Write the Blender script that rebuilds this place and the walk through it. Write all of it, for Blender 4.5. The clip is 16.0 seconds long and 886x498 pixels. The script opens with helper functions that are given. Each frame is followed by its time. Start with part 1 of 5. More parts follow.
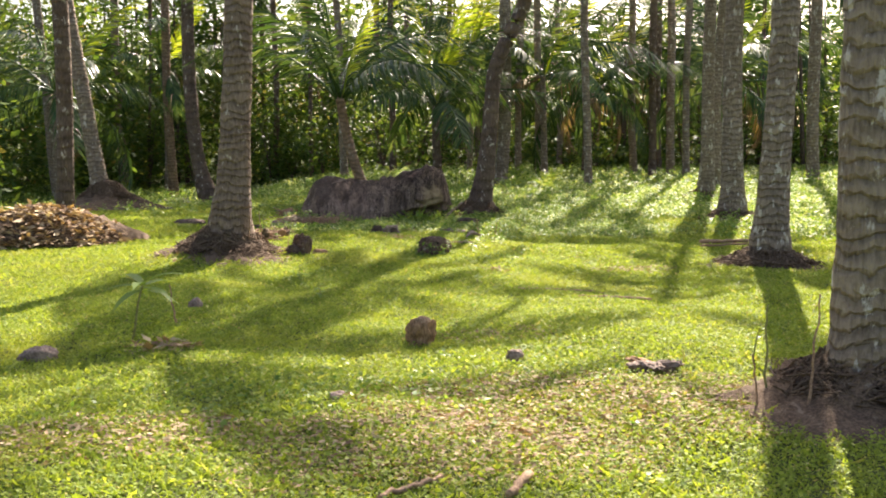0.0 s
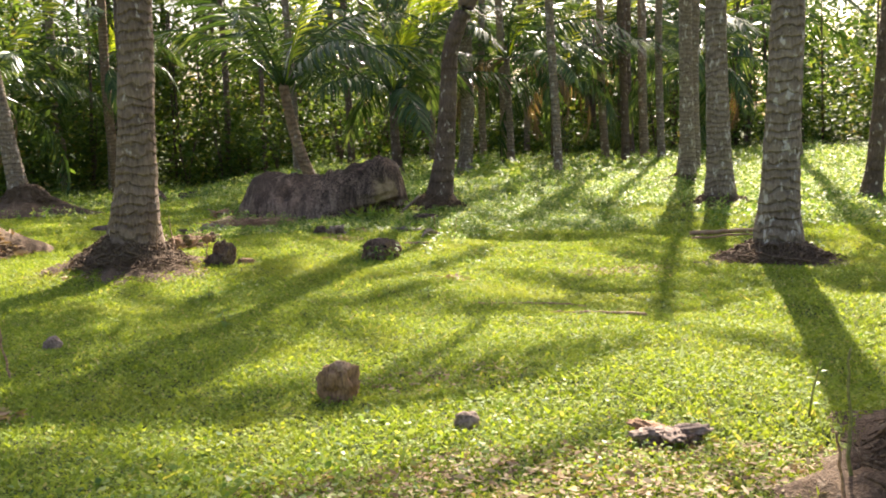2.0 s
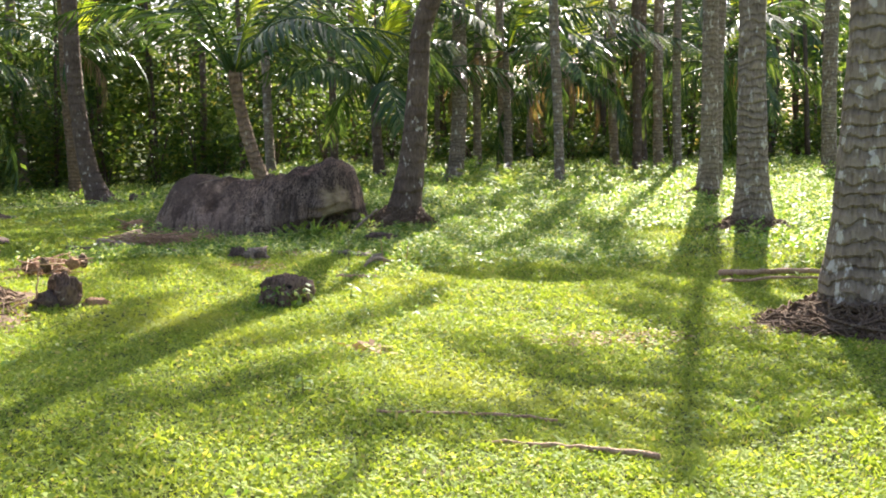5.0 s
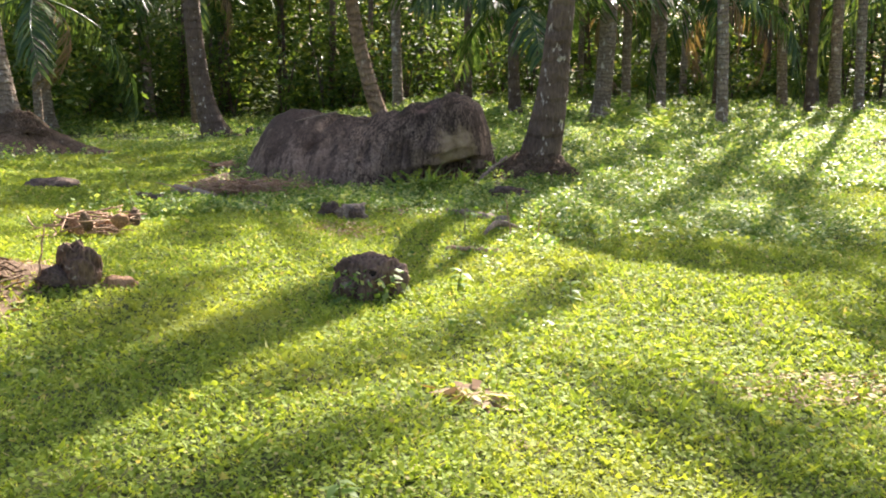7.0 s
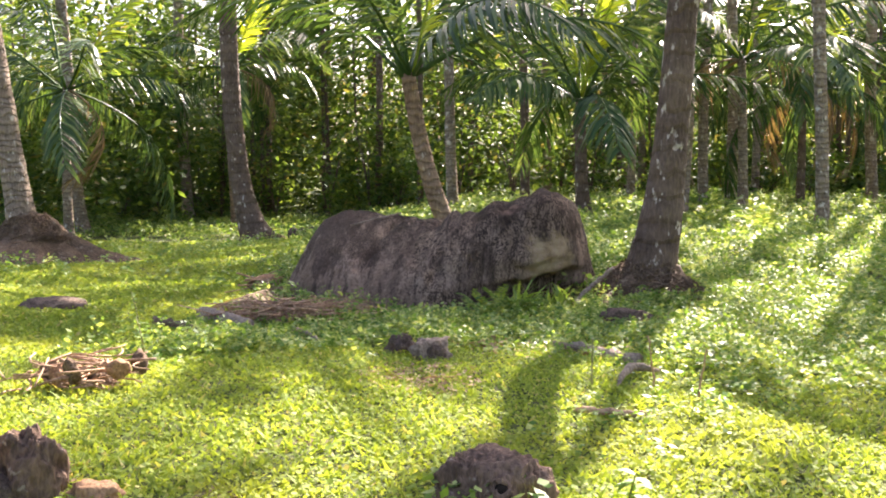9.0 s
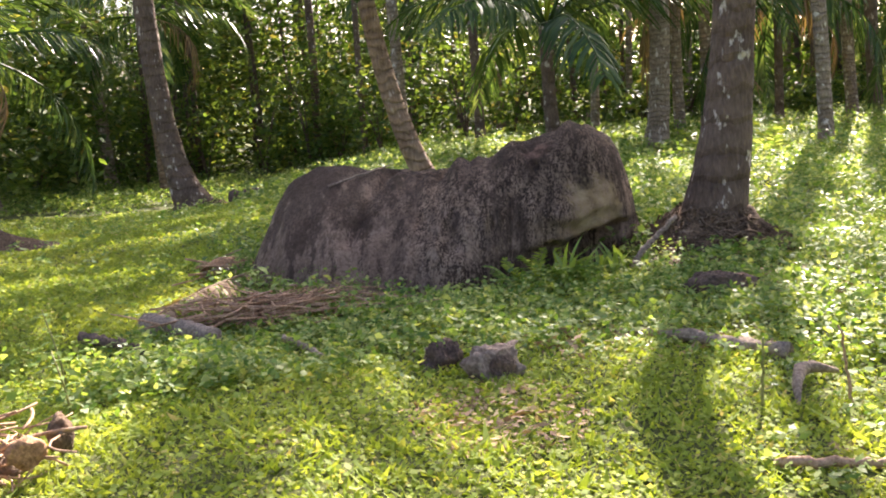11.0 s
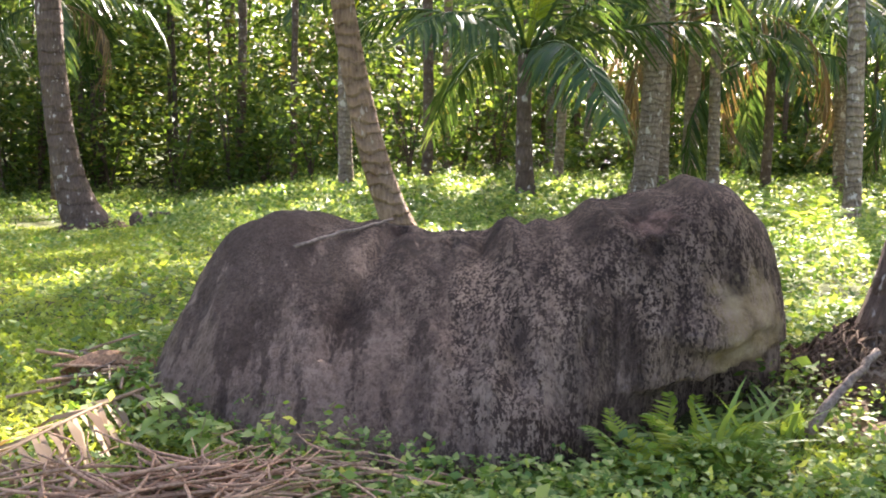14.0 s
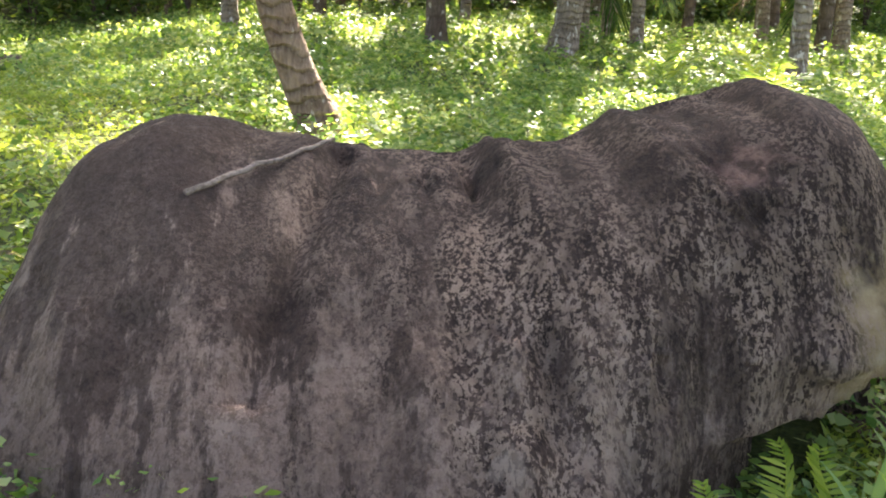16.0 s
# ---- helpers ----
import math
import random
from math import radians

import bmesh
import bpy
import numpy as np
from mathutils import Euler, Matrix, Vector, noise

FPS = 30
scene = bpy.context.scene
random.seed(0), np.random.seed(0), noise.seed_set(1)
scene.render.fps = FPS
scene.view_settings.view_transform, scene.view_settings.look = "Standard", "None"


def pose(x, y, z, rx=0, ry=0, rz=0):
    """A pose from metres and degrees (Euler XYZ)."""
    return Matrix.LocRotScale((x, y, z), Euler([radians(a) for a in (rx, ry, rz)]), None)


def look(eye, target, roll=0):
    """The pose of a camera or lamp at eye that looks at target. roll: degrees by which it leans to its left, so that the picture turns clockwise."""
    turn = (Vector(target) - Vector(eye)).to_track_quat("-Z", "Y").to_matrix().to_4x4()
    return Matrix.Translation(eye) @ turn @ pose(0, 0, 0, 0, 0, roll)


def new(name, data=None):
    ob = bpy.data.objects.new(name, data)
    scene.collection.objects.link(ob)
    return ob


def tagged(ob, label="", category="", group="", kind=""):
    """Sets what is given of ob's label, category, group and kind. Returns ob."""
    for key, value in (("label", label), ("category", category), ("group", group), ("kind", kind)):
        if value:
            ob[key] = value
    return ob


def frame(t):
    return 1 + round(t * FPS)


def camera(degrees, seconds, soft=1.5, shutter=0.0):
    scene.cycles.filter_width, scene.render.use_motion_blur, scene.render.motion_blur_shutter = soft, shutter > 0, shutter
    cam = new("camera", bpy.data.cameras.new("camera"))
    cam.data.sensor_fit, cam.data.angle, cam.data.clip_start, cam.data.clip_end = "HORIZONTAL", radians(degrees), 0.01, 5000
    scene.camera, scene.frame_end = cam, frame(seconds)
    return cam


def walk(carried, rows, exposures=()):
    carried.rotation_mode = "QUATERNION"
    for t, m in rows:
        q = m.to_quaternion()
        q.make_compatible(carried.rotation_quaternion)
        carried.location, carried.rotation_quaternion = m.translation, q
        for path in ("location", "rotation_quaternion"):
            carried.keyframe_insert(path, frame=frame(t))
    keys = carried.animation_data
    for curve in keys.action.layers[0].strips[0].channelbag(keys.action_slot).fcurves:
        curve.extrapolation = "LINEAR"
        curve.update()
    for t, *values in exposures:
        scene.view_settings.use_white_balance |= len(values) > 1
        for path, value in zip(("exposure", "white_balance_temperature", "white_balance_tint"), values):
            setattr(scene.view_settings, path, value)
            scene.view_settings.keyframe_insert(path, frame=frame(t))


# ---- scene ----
cam = camera(46.7, 16.0, 1.9)
METRES, EYE, TILT, LEAN, TURN = 16.5, 1.36, -6.0, 0.0, 0.0
ROWS = [
    (0.0, 0.0, 0.0, 0.0, 0.0, 0.0, -0.0),
    (0.5, 0.002, 0.0273, 0.0025, -1.43, 0.01, -0.76),
    (1.0, 0.0051, 0.0612, 0.0044, -4.72, 1.66, 1.17),
    (1.5, 0.007, 0.0901, 0.0064, -2.27, 1.19, 1.46),
    (2.0, 0.0153, 0.1204, 0.0071, -1.57, -0.48, 1.92),
    (2.5, 0.0193, 0.1453, 0.0089, -1.53, -1.83, 0.98),
    (3.0, 0.0281, 0.1793, 0.0105, -2.45, -1.51, 1.75),
    (5.5, 0.0618, 0.3444, 0.0263, 0.03, -0.25, -0.34),
    (6.0, 0.0646, 0.3776, 0.027, 2.4, -2.27, -0.07),
    (6.5, 0.0658, 0.415, 0.0327, 5.6, -3.94, 1.67),
    (7.0, 0.0567, 0.451, 0.0359, 6.65, -3.94, -1.15),
    (7.5, 0.054, 0.4797, 0.0382, 11.06, -1.42, -1.1),
    (8.0, 0.0441, 0.5097, 0.0423, 10.17, 1.33, -0.97),
    (10.5, -0.0251, 0.6686, 0.0529, 6.94, 0.43, 0.44),
    (11.0, -0.0356, 0.6944, 0.0564, 5.06, -1.84, 3.53),
    (11.5, -0.0479, 0.7271, 0.0601, 2.03, -2.17, 2.33),
    (12.0, -0.0534, 0.7519, 0.0635, 4.12, 1.54, -0.89),
    (12.5, -0.0624, 0.7822, 0.0653, 2.37, 2.08, -2.0),
    (13.0, -0.0711, 0.8129, 0.0681, 3.74, 2.64, -2.54),
    (13.5, -0.0785, 0.8393, 0.0696, 3.6, 1.88, -1.5),
    (14.0, -0.0846, 0.8652, 0.0727, -0.08, -0.05, -1.45),
    (14.5, -0.0875, 0.8895, 0.0766, -0.67, 0.11, -2.15),
    (15.0, -0.0946, 0.9124, 0.0792, -3.23, -1.05, -0.91),
    (15.5, -0.0976, 0.9366, 0.0835, -6.46, -4.67, -2.4),
    (16.0, -0.1004, 0.9575, 0.0915, -6.59, -9.21, -2.37),
]
walk(cam, [(t, pose(0, 0, EYE, TILT, LEAN, TURN) @ pose(METRES * x, METRES * y, METRES * z, 90 + pitch, roll, yaw)) for t, x, y, z, yaw, pitch, roll in ROWS],
     [(0.0, 1.7, 6900, 16), (4.0, 1.75, 6800, 15), (5.5, 2.08, 6200, 16), (6.5, 1.98, 6250, 17), (7.2, 1.98, 6700, 17), (8.0, 2.18, 6850, 18), (10.4, 2.58, 6350, 25), (11.0, 2.3, 6700, 24), (11.6, 2.35, 6700, 24), (12.0, 2.68, 6800, 27), (12.5, 2.78, 6150, 27), (13.0, 2.76, 6300, 26), (14.5, 2.98, 6500, 22), (16.0, 3.06, 6650, 18)])

# ---- sky, sun ----
SUN_AZ, SUN_EL = 17.0, 37.0          # degrees to the right of +y, above the horizon
world = bpy.data.worlds.new("sky")
scene.world = world
world.use_nodes = True
wn = world.node_tree.nodes
sky = wn.new("ShaderNodeTexSky")
sky.sky_type = "NISHITA"
sky.sun_disc = False
sky.sun_elevation, sky.sun_rotation = radians(SUN_EL), radians(SUN_AZ)
sky.dust_density = 3.0
wn["Background"].inputs["Strength"].default_value = 0.075
world.node_tree.links.new(sky.outputs[0], wn["Background"].inputs["Color"])
sun_data = bpy.data.lights.new("sun", "SUN")
sun_data.energy, sun_data.angle, sun_data.color = 5.0, radians(0.5), (1.0, 0.94, 0.82)
sun = new("sun", sun_data)
sun_from = Vector((math.sin(radians(SUN_AZ)) * math.cos(radians(SUN_EL)), math.cos(radians(SUN_AZ)) * math.cos(radians(SUN_EL)), math.sin(radians(SUN_EL))))
sun.matrix_world = look(sun_from * 60, (0, 0, 0))

rng = np.random.default_rng(7)


# ---- materials ----
def shader(name):
    m = bpy.data.materials.new(name)
    m.use_nodes = True
    nt = m.node_tree
    return m, nt, nt.nodes["Principled BSDF"], nt.nodes["Material Output"]


def node(nt, kind, **values):
    n = nt.nodes.new(kind)
    for key, value in values.items():
        n.inputs[key.replace("_", " ")].default_value = value
    return n


def ramp(nt, source, stops):
    r = nt.nodes.new("ShaderNodeValToRGB")
    while len(r.color_ramp.elements) < len(stops):
        r.color_ramp.elements.new(0.5)
    for e, (at, col) in zip(r.color_ramp.elements, stops):
        e.position, e.color = at, (*col, 1)
    nt.links.new(source, r.inputs[0])
    return r.outputs[0]


def blend(nt, factor, a, b, kind="MIX"):
    m = nt.nodes.new("ShaderNodeMix")
    m.data_type, m.blend_type = "RGBA", kind
    for value, socket in ((factor, m.inputs[0]), (a, m.inputs[6]), (b, m.inputs[7])):
        if isinstance(value, bpy.types.NodeSocket):
            nt.links.new(value, socket)
        elif isinstance(value, tuple):
            socket.default_value = (*value, 1)
        else:
            socket.default_value = value
    return m.outputs[2]


def noise_at(nt, scale, detail=4.0, stretch=(1, 1, 1), rough=0.6):
    co = nt.nodes.new("ShaderNodeTexCoord")
    mp = nt.nodes.new("ShaderNodeMapping")
    mp.inputs["Scale"].default_value = stretch
    nt.links.new(co.outputs["Object"], mp.inputs["Vector"])
    n = node(nt, "ShaderNodeTexNoise", Scale=scale, Detail=detail, Roughness=rough)
    nt.links.new(mp.outputs[0], n.inputs["Vector"])
    return n.outputs["Fac"]


def bump(nt, bsdf, source, strength, distance):
    b = node(nt, "ShaderNodeBump", Strength=strength, Distance=distance)
    nt.links.new(source, b.inputs["Height"])
    nt.links.new(b.outputs[0], bsdf.inputs["Normal"])


def rough_mat(name, dark, light, scale=6.0, rough=0.85, fine=60.0, relief=0.6, depth=0.01, stretch=(1, 1, 1), spots=None, spot_scale=9.0, spot_at=0.62):
    """Matt natural surface: two noises of colour, bump, and blotches with an edge of their own."""
    m, nt, bsdf, _ = shader(name)
    big, small = noise_at(nt, scale, 5, stretch), noise_at(nt, fine, 3, stretch)
    col = ramp(nt, big, [(0.3, dark), (0.7, light)])
    col = blend(nt, 0.45, col, ramp(nt, small, [(0.35, tuple(c * 0.45 for c in dark)), (0.65, tuple(min(1, c * 1.35) for c in light))]))
    if spots:
        mask = ramp(nt, noise_at(nt, spot_scale, 3), [(spot_at, (0, 0, 0)), (spot_at + 0.05, (1, 1, 1))])
        col = blend(nt, mask, col, spots)
    nt.links.new(col, bsdf.inputs["Base Color"])
    bsdf.inputs["Roughness"].default_value = rough
    bsdf.inputs["Specular IOR Level"].default_value = 0.25
    bump(nt, bsdf, small, relief, depth)
    return m


def leaf_mat(name, stops, through_light=0.45, rough=0.5, patch=None, gloss=0.3):
    """Leaves: colour from leaf to leaf, and light that passes through the blade."""
    m, nt, bsdf, out = shader(name)
    geo = nt.nodes.new("ShaderNodeNewGeometry")
    col = ramp(nt, geo.outputs["Random Per Island"], stops)
    if patch:
        wide = noise_at(nt, patch[0], 3)
        col = blend(nt, ramp(nt, wide, [(patch[1], (0, 0, 0)), (patch[1] + 0.2, (1, 1, 1))]), col, patch[2])
    nt.links.new(col, bsdf.inputs["Base Color"])
    bsdf.inputs["Roughness"].default_value = rough
    bsdf.inputs["Specular IOR Level"].default_value = gloss
    tr = nt.nodes.new("ShaderNodeBsdfTranslucent")
    lit = nt.nodes.new("ShaderNodeMix")
    lit.data_type, lit.blend_type = "RGBA", "MULTIPLY"
    lit.inputs[0].default_value = 1.0
    nt.links.new(col, lit.inputs[6])
    lit.inputs[7].default_value = (1.66, 1.5, 0.6, 1)
    nt.links.new(lit.outputs[2], tr.inputs["Color"])
    mix = nt.nodes.new("ShaderNodeMixShader")
    mix.inputs[0].default_value = through_light
    nt.links.new(bsdf.outputs[0], mix.inputs[1])
    nt.links.new(tr.outputs[0], mix.inputs[2])
    nt.links.new(mix.outputs[0], out.inputs["Surface"])
    return m


def trunk_mat(name, dark, light, lichen, spots_at=0.6, ring=9.0, ringed=0.6):
    """Palm bark: leaf-scar rings, upright grain and pale lichen."""
    m, nt, bsdf, _ = shader(name)
    co = nt.nodes.new("ShaderNodeTexCoord")
    sep = nt.nodes.new("ShaderNodeSeparateXYZ")
    nt.links.new(co.outputs["Object"], sep.inputs[0])
    wob = noise_at(nt, 3.5, 4)
    add = nt.nodes.new("ShaderNodeMath")
    add.operation = "MULTIPLY_ADD"
    nt.links.new(wob, add.inputs[0])
    add.inputs[1].default_value = 0.32
    nt.links.new(sep.outputs["Z"], add.inputs[2])
    mul = nt.nodes.new("ShaderNodeMath")
    mul.operation = "MULTIPLY"
    nt.links.new(add.outputs[0], mul.inputs[0])
    mul.inputs[1].default_value = ring
    fr = nt.nodes.new("ShaderNodeMath")
    fr.operation = "FRACT"
    nt.links.new(mul.outputs[0], fr.inputs[0])
    rings = ramp(nt, fr.outputs[0], [(0.0, (0.35, 0.35, 0.35)), (0.25, (1, 1, 1)), (0.6, (0.85, 0.85, 0.85)), (1.0, (0.35, 0.35, 0.35))])
    big, grain = noise_at(nt, 3.0, 5), noise_at(nt, 40.0, 4, (1, 1, 0.3))
    col = ramp(nt, big, [(0.3, dark), (0.7, light)])
    col = blend(nt, ringed, col, rings, "MULTIPLY")
    col = blend(nt, 0.35, col, ramp(nt, grain, [(0.35, tuple(c * 0.4 for c in dark)), (0.65, light)]))
    mask = ramp(nt, noise_at(nt, 11.0, 4, (1, 1, 0.55)), [(spots_at, (0, 0, 0)), (spots_at + 0.06, (1, 1, 1))])
    col = blend(nt, mask, col, lichen)
    nt.links.new(col, bsdf.inputs["Base Color"])
    bsdf.inputs["Roughness"].default_value = 0.9
    bsdf.inputs["Specular IOR Level"].default_value = 0.2
    bump(nt, bsdf, blend(nt, 0.4, rings, grain), 1.0, 0.05)
    return m


M_GROUND = rough_mat("mossy_soil", (0.038, 0.05, 0.012), (0.105, 0.12, 0.03), 1.3, 0.95, 45, 0.8, 0.02, spots=(0.15, 0.115, 0.06), spot_scale=2.2, spot_at=0.63)
M_GRASS = leaf_mat("lawn_grass", [(0.0, (0.15, 0.215, 0.034)), (0.5, (0.25, 0.345, 0.056)), (0.93, (0.35, 0.425, 0.085)), (1.0, (0.5, 0.43, 0.2))], 0.4, 0.65, (0.55, 0.52, (0.32, 0.365, 0.07)), 0.2)
M_WEED = leaf_mat("broad_weed_leaf", [(0.0, (0.08, 0.165, 0.035)), (0.55, (0.2, 0.31, 0.075)), (1.0, (0.43, 0.49, 0.2))], 0.45, 0.5, None, 0.35)
M_SHRUB = leaf_mat("shrub_leaf", [(0.0, (0.045, 0.09, 0.022)), (0.6, (0.11, 0.18, 0.045)), (0.92, (0.2, 0.27, 0.07)), (1.0, (0.28, 0.22, 0.09))], 0.45, 0.5, None, 0.25)
M_FAR = leaf_mat("woodland_leaf", [(0.0, (0.03, 0.07, 0.02)), (0.7, (0.07, 0.13, 0.032)), (1.0, (0.14, 0.2, 0.06))], 0.35, 0.5, None, 0.12)
M_FROND = leaf_mat("frond_green", [(0.0, (0.036, 0.076, 0.028)), (0.6, (0.072, 0.128, 0.044)), (1.0, (0.14, 0.19, 0.075))], 0.3, 0.25)
M_FROND_YOUNG = leaf_mat("frond_yellow_green", [(0.0, (0.18, 0.28, 0.03)), (1.0, (0.4, 0.45, 0.06))], 0.5, 0.35)
M_FROND_DRY = leaf_mat("frond_dry", [(0.0, (0.16, 0.1, 0.055)), (1.0, (0.34, 0.24, 0.14))], 0.15, 0.7)
M_RACHIS = rough_mat("frond_stalk", (0.16, 0.18, 0.05), (0.3, 0.28, 0.1), 4, 0.6)
M_STALK_DRY = rough_mat("dry_stalk", (0.22, 0.115, 0.065), (0.5, 0.33, 0.21), 5, 0.8, 70, 0.6, 0.006)
M_TRUNK_GREY = trunk_mat("trunk_grey", (0.205, 0.145, 0.1), (0.45, 0.35, 0.26), (0.6, 0.53, 0.44), 0.585, 10.5, 0.85)
M_TRUNK_BROWN = trunk_mat("trunk_brown", (0.17, 0.11, 0.075), (0.4, 0.29, 0.21), (0.55, 0.46, 0.37), 0.61, 10.0, 0.85)
M_TRUNK_DARK = trunk_mat("trunk_dark", (0.085, 0.055, 0.04), (0.235, 0.165, 0.12), (0.55, 0.47, 0.39), 0.605, 5.0, 0.3)
M_TRUNK_RUST = trunk_mat("trunk_rust", (0.2, 0.115, 0.07), (0.43, 0.29, 0.19), (0.5, 0.4, 0.3), 0.62, 9.0, 0.9)
M_ROOTS = rough_mat("root_mat", (0.07, 0.044, 0.028), (0.21, 0.14, 0.088), 9, 0.95, 60, 0.9, 0.02, spots=(0.26, 0.195, 0.135), spot_scale=16.0, spot_at=0.62)
M_HUSK = rough_mat("coconut_husk", (0.17, 0.085, 0.045), (0.44, 0.26, 0.145), 7, 0.9, 70, 0.8, 0.01, (1, 1, 0.4))
M_STONE = rough_mat("field_stone", (0.16, 0.105, 0.082), (0.37, 0.27, 0.21), 8, 0.85, 60, 0.7, 0.008)
M_WOOD_DARK = rough_mat("rotten_wood", (0.05, 0.034, 0.026), (0.19, 0.132, 0.1), 9, 0.95, 60, 0.9, 0.02, spots=(0.08, 0.13, 0.03), spot_at=0.66)
M_STUMP = rough_mat("stump_wood", (0.055, 0.033, 0.024), (0.27, 0.175, 0.125), 7, 0.95, 50, 1.0, 0.03, (1, 1, 0.35), spots=(0.36, 0.29, 0.23), spot_scale=12.0, spot_at=0.64)
M_HOLE_SHADE = rough_mat("hole_shade", (0.012, 0.008, 0.006), (0.03, 0.02, 0.015), 9, 0.95)
M_WOOD_GREY = rough_mat("weathered_wood", (0.15, 0.105, 0.078), (0.36, 0.28, 0.215), 6, 0.9, 60, 0.8, 0.01)
M_LITTER = leaf_mat("leaf_litter", [(0.0, (0.2, 0.12, 0.07)), (0.6, (0.42, 0.29, 0.17)), (1.0, (0.6, 0.48, 0.3))], 0.12, 0.8)


def boulder_mat():
    m, nt, bsdf, _ = shader("weathered_boulder")
    co = nt.nodes.new("ShaderNodeTexCoord")
    sep = nt.nodes.new("ShaderNodeSeparateXYZ")
    nt.links.new(co.outputs["Object"], sep.inputs[0])

    def add_z(source, weight, gain):
        """source * weight + height * gain"""
        z = nt.nodes.new("ShaderNodeMath")
        z.operation = "MULTIPLY"
        nt.links.new(sep.outputs["Z"], z.inputs[0])
        z.inputs[1].default_value = gain
        k = nt.nodes.new("ShaderNodeMath")
        k.operation = "MULTIPLY_ADD"
        nt.links.new(source, k.inputs[0])
        k.inputs[1].default_value = weight
        nt.links.new(z.outputs[0], k.inputs[2])
        return k.outputs[0]

    broad = noise_at(nt, 1.5, 4)
    streak = noise_at(nt, 4.5, 5, (2.6, 0.7, 0.22), 0.65)
    fine_streak = noise_at(nt, 15.0, 4, (2.2, 1.0, 0.25), 0.7)
    speck = noise_at(nt, 62.0, 5, (1.3, 1, 0.7), 0.75)
    dent = noise_at(nt, 16.0, 5, (1, 1, 0.7), 0.65)
    grain = noise_at(nt, 120.0, 3)

    def along(lo, hi):
        """0 to 1 along the boulder from lo to hi."""
        g = node(nt, "ShaderNodeMapRange", From_Min=lo, From_Max=hi)
        nt.links.new(sep.outputs["X"], g.inputs["Value"])
        return g.outputs["Result"]

    # bare mauve-brown rock with slanting grain
    col = ramp(nt, broad, [(0.3, (0.27, 0.18, 0.132)), (0.7, (0.53, 0.385, 0.298))])
    slant = noise_at(nt, 26.0, 4, (1.0, 0.6, 0.3), 0.7)
    col = blend(nt, 0.6, col, ramp(nt, slant, [(0.36, (0.5, 0.47, 0.45)), (0.6, (1, 1, 1))]), "MULTIPLY")
    pits = ramp(nt, noise_at(nt, 40.0, 5, (1.2, 1, 0.6), 0.75), [(0.42, (0.4, 0.37, 0.35)), (0.52, (1, 1, 1))])
    col = blend(nt, 0.7, col, pits, "MULTIPLY")
    # brown-black crust from the top down, in streaks
    algae = ramp(nt, add_z(blend(nt, 0.3, streak, fine_streak), 1.3, 0.36), [(0.77, (0, 0, 0)), (0.82, (0.8, 0.8, 0.8)), (0.90, (0.97, 0.97, 0.97))])
    algae = blend(nt, 1.0, algae, ramp(nt, along(-1.1, -0.1), [(0.0, (0.7, 0.7, 0.7)), (1.0, (1, 1, 1))]), "MULTIPLY")
    middle = ramp(nt, along(-0.5, 1.15), [(0.0, (0, 0, 0)), (0.35, (0.8, 0.8, 0.8)), (0.75, (0.8, 0.8, 0.8)), (1.0, (0, 0, 0))])
    algae = blend(nt, ramp(nt, noise_at(nt, 7.0, 5, (1.4, 1, 0.45), 0.7), [(0.42, (0, 0, 0)), (0.54, (1, 1, 1))]), algae, blend(nt, 1.0, algae, middle, "LIGHTEN"))
    col = blend(nt, algae, col, ramp(nt, dent, [(0.35, (0.020, 0.0115, 0.008)), (0.65, (0.060, 0.036, 0.027))]))
    # darker brown along the foot below the step
    foot_brown = ramp(nt, add_z(noise_at(nt, 5.0, 4), 0.5, 1.0), [(0.45, (1, 1, 1)), (0.55, (0, 0, 0))])
    col = blend(nt, blend(nt, 1.0, foot_brown, along(0.0, 0.35), "MULTIPLY"), col, (0.07, 0.042, 0.03))
    # broken tan face at the overhang
    dist = nt.nodes.new("ShaderNodeVectorMath")
    dist.operation = "DISTANCE"
    nt.links.new(co.outputs["Object"], dist.inputs[0])
    dist.inputs[1].default_value = (1.16, -0.36, 0.42)
    edge = nt.nodes.new("ShaderNodeMath")
    edge.operation = "MULTIPLY_ADD"
    nt.links.new(noise_at(nt, 6.0, 4), edge.inputs[0])
    edge.inputs[1].default_value = 0.62
    nt.links.new(dist.outputs["Value"], edge.inputs[2])
    tan = ramp(nt, edge.outputs[0], [(0.50, (0.95, 0.95, 0.95)), (0.60, (0, 0, 0))])
    face = ramp(nt, noise_at(nt, 9.0, 5, (1, 1, 1.6)), [(0.32, (0.2, 0.14, 0.075)), (0.5, (0.44, 0.32, 0.17)), (0.68, (0.58, 0.45, 0.28))])
    col = blend(nt, tan, col, face)
    # flecks where the crust has flaked off
    flake = ramp(nt, blend(nt, 0.35, speck, fine_streak), [(0.49, (0, 0, 0)), (0.52, (0.9, 0.9, 0.9))])
    where = ramp(nt, noise_at(nt, 3.2, 4, (2.2, 1, 0.3)), [(0.40, (0.12, 0.12, 0.12)), (0.58, (1, 1, 1))])
    low = ramp(nt, add_z(broad, 0.5, 0.5), [(0.52, (1, 1, 1)), (0.76, (0.3, 0.3, 0.3))])
    where = blend(nt, 1.0, where, low, "MULTIPLY")
    where = blend(nt, 1.0, where, ramp(nt, along(-0.7, 0.1), [(0.0, (0.2, 0.2, 0.2)), (1.0, (1, 1, 1))]), "MULTIPLY")
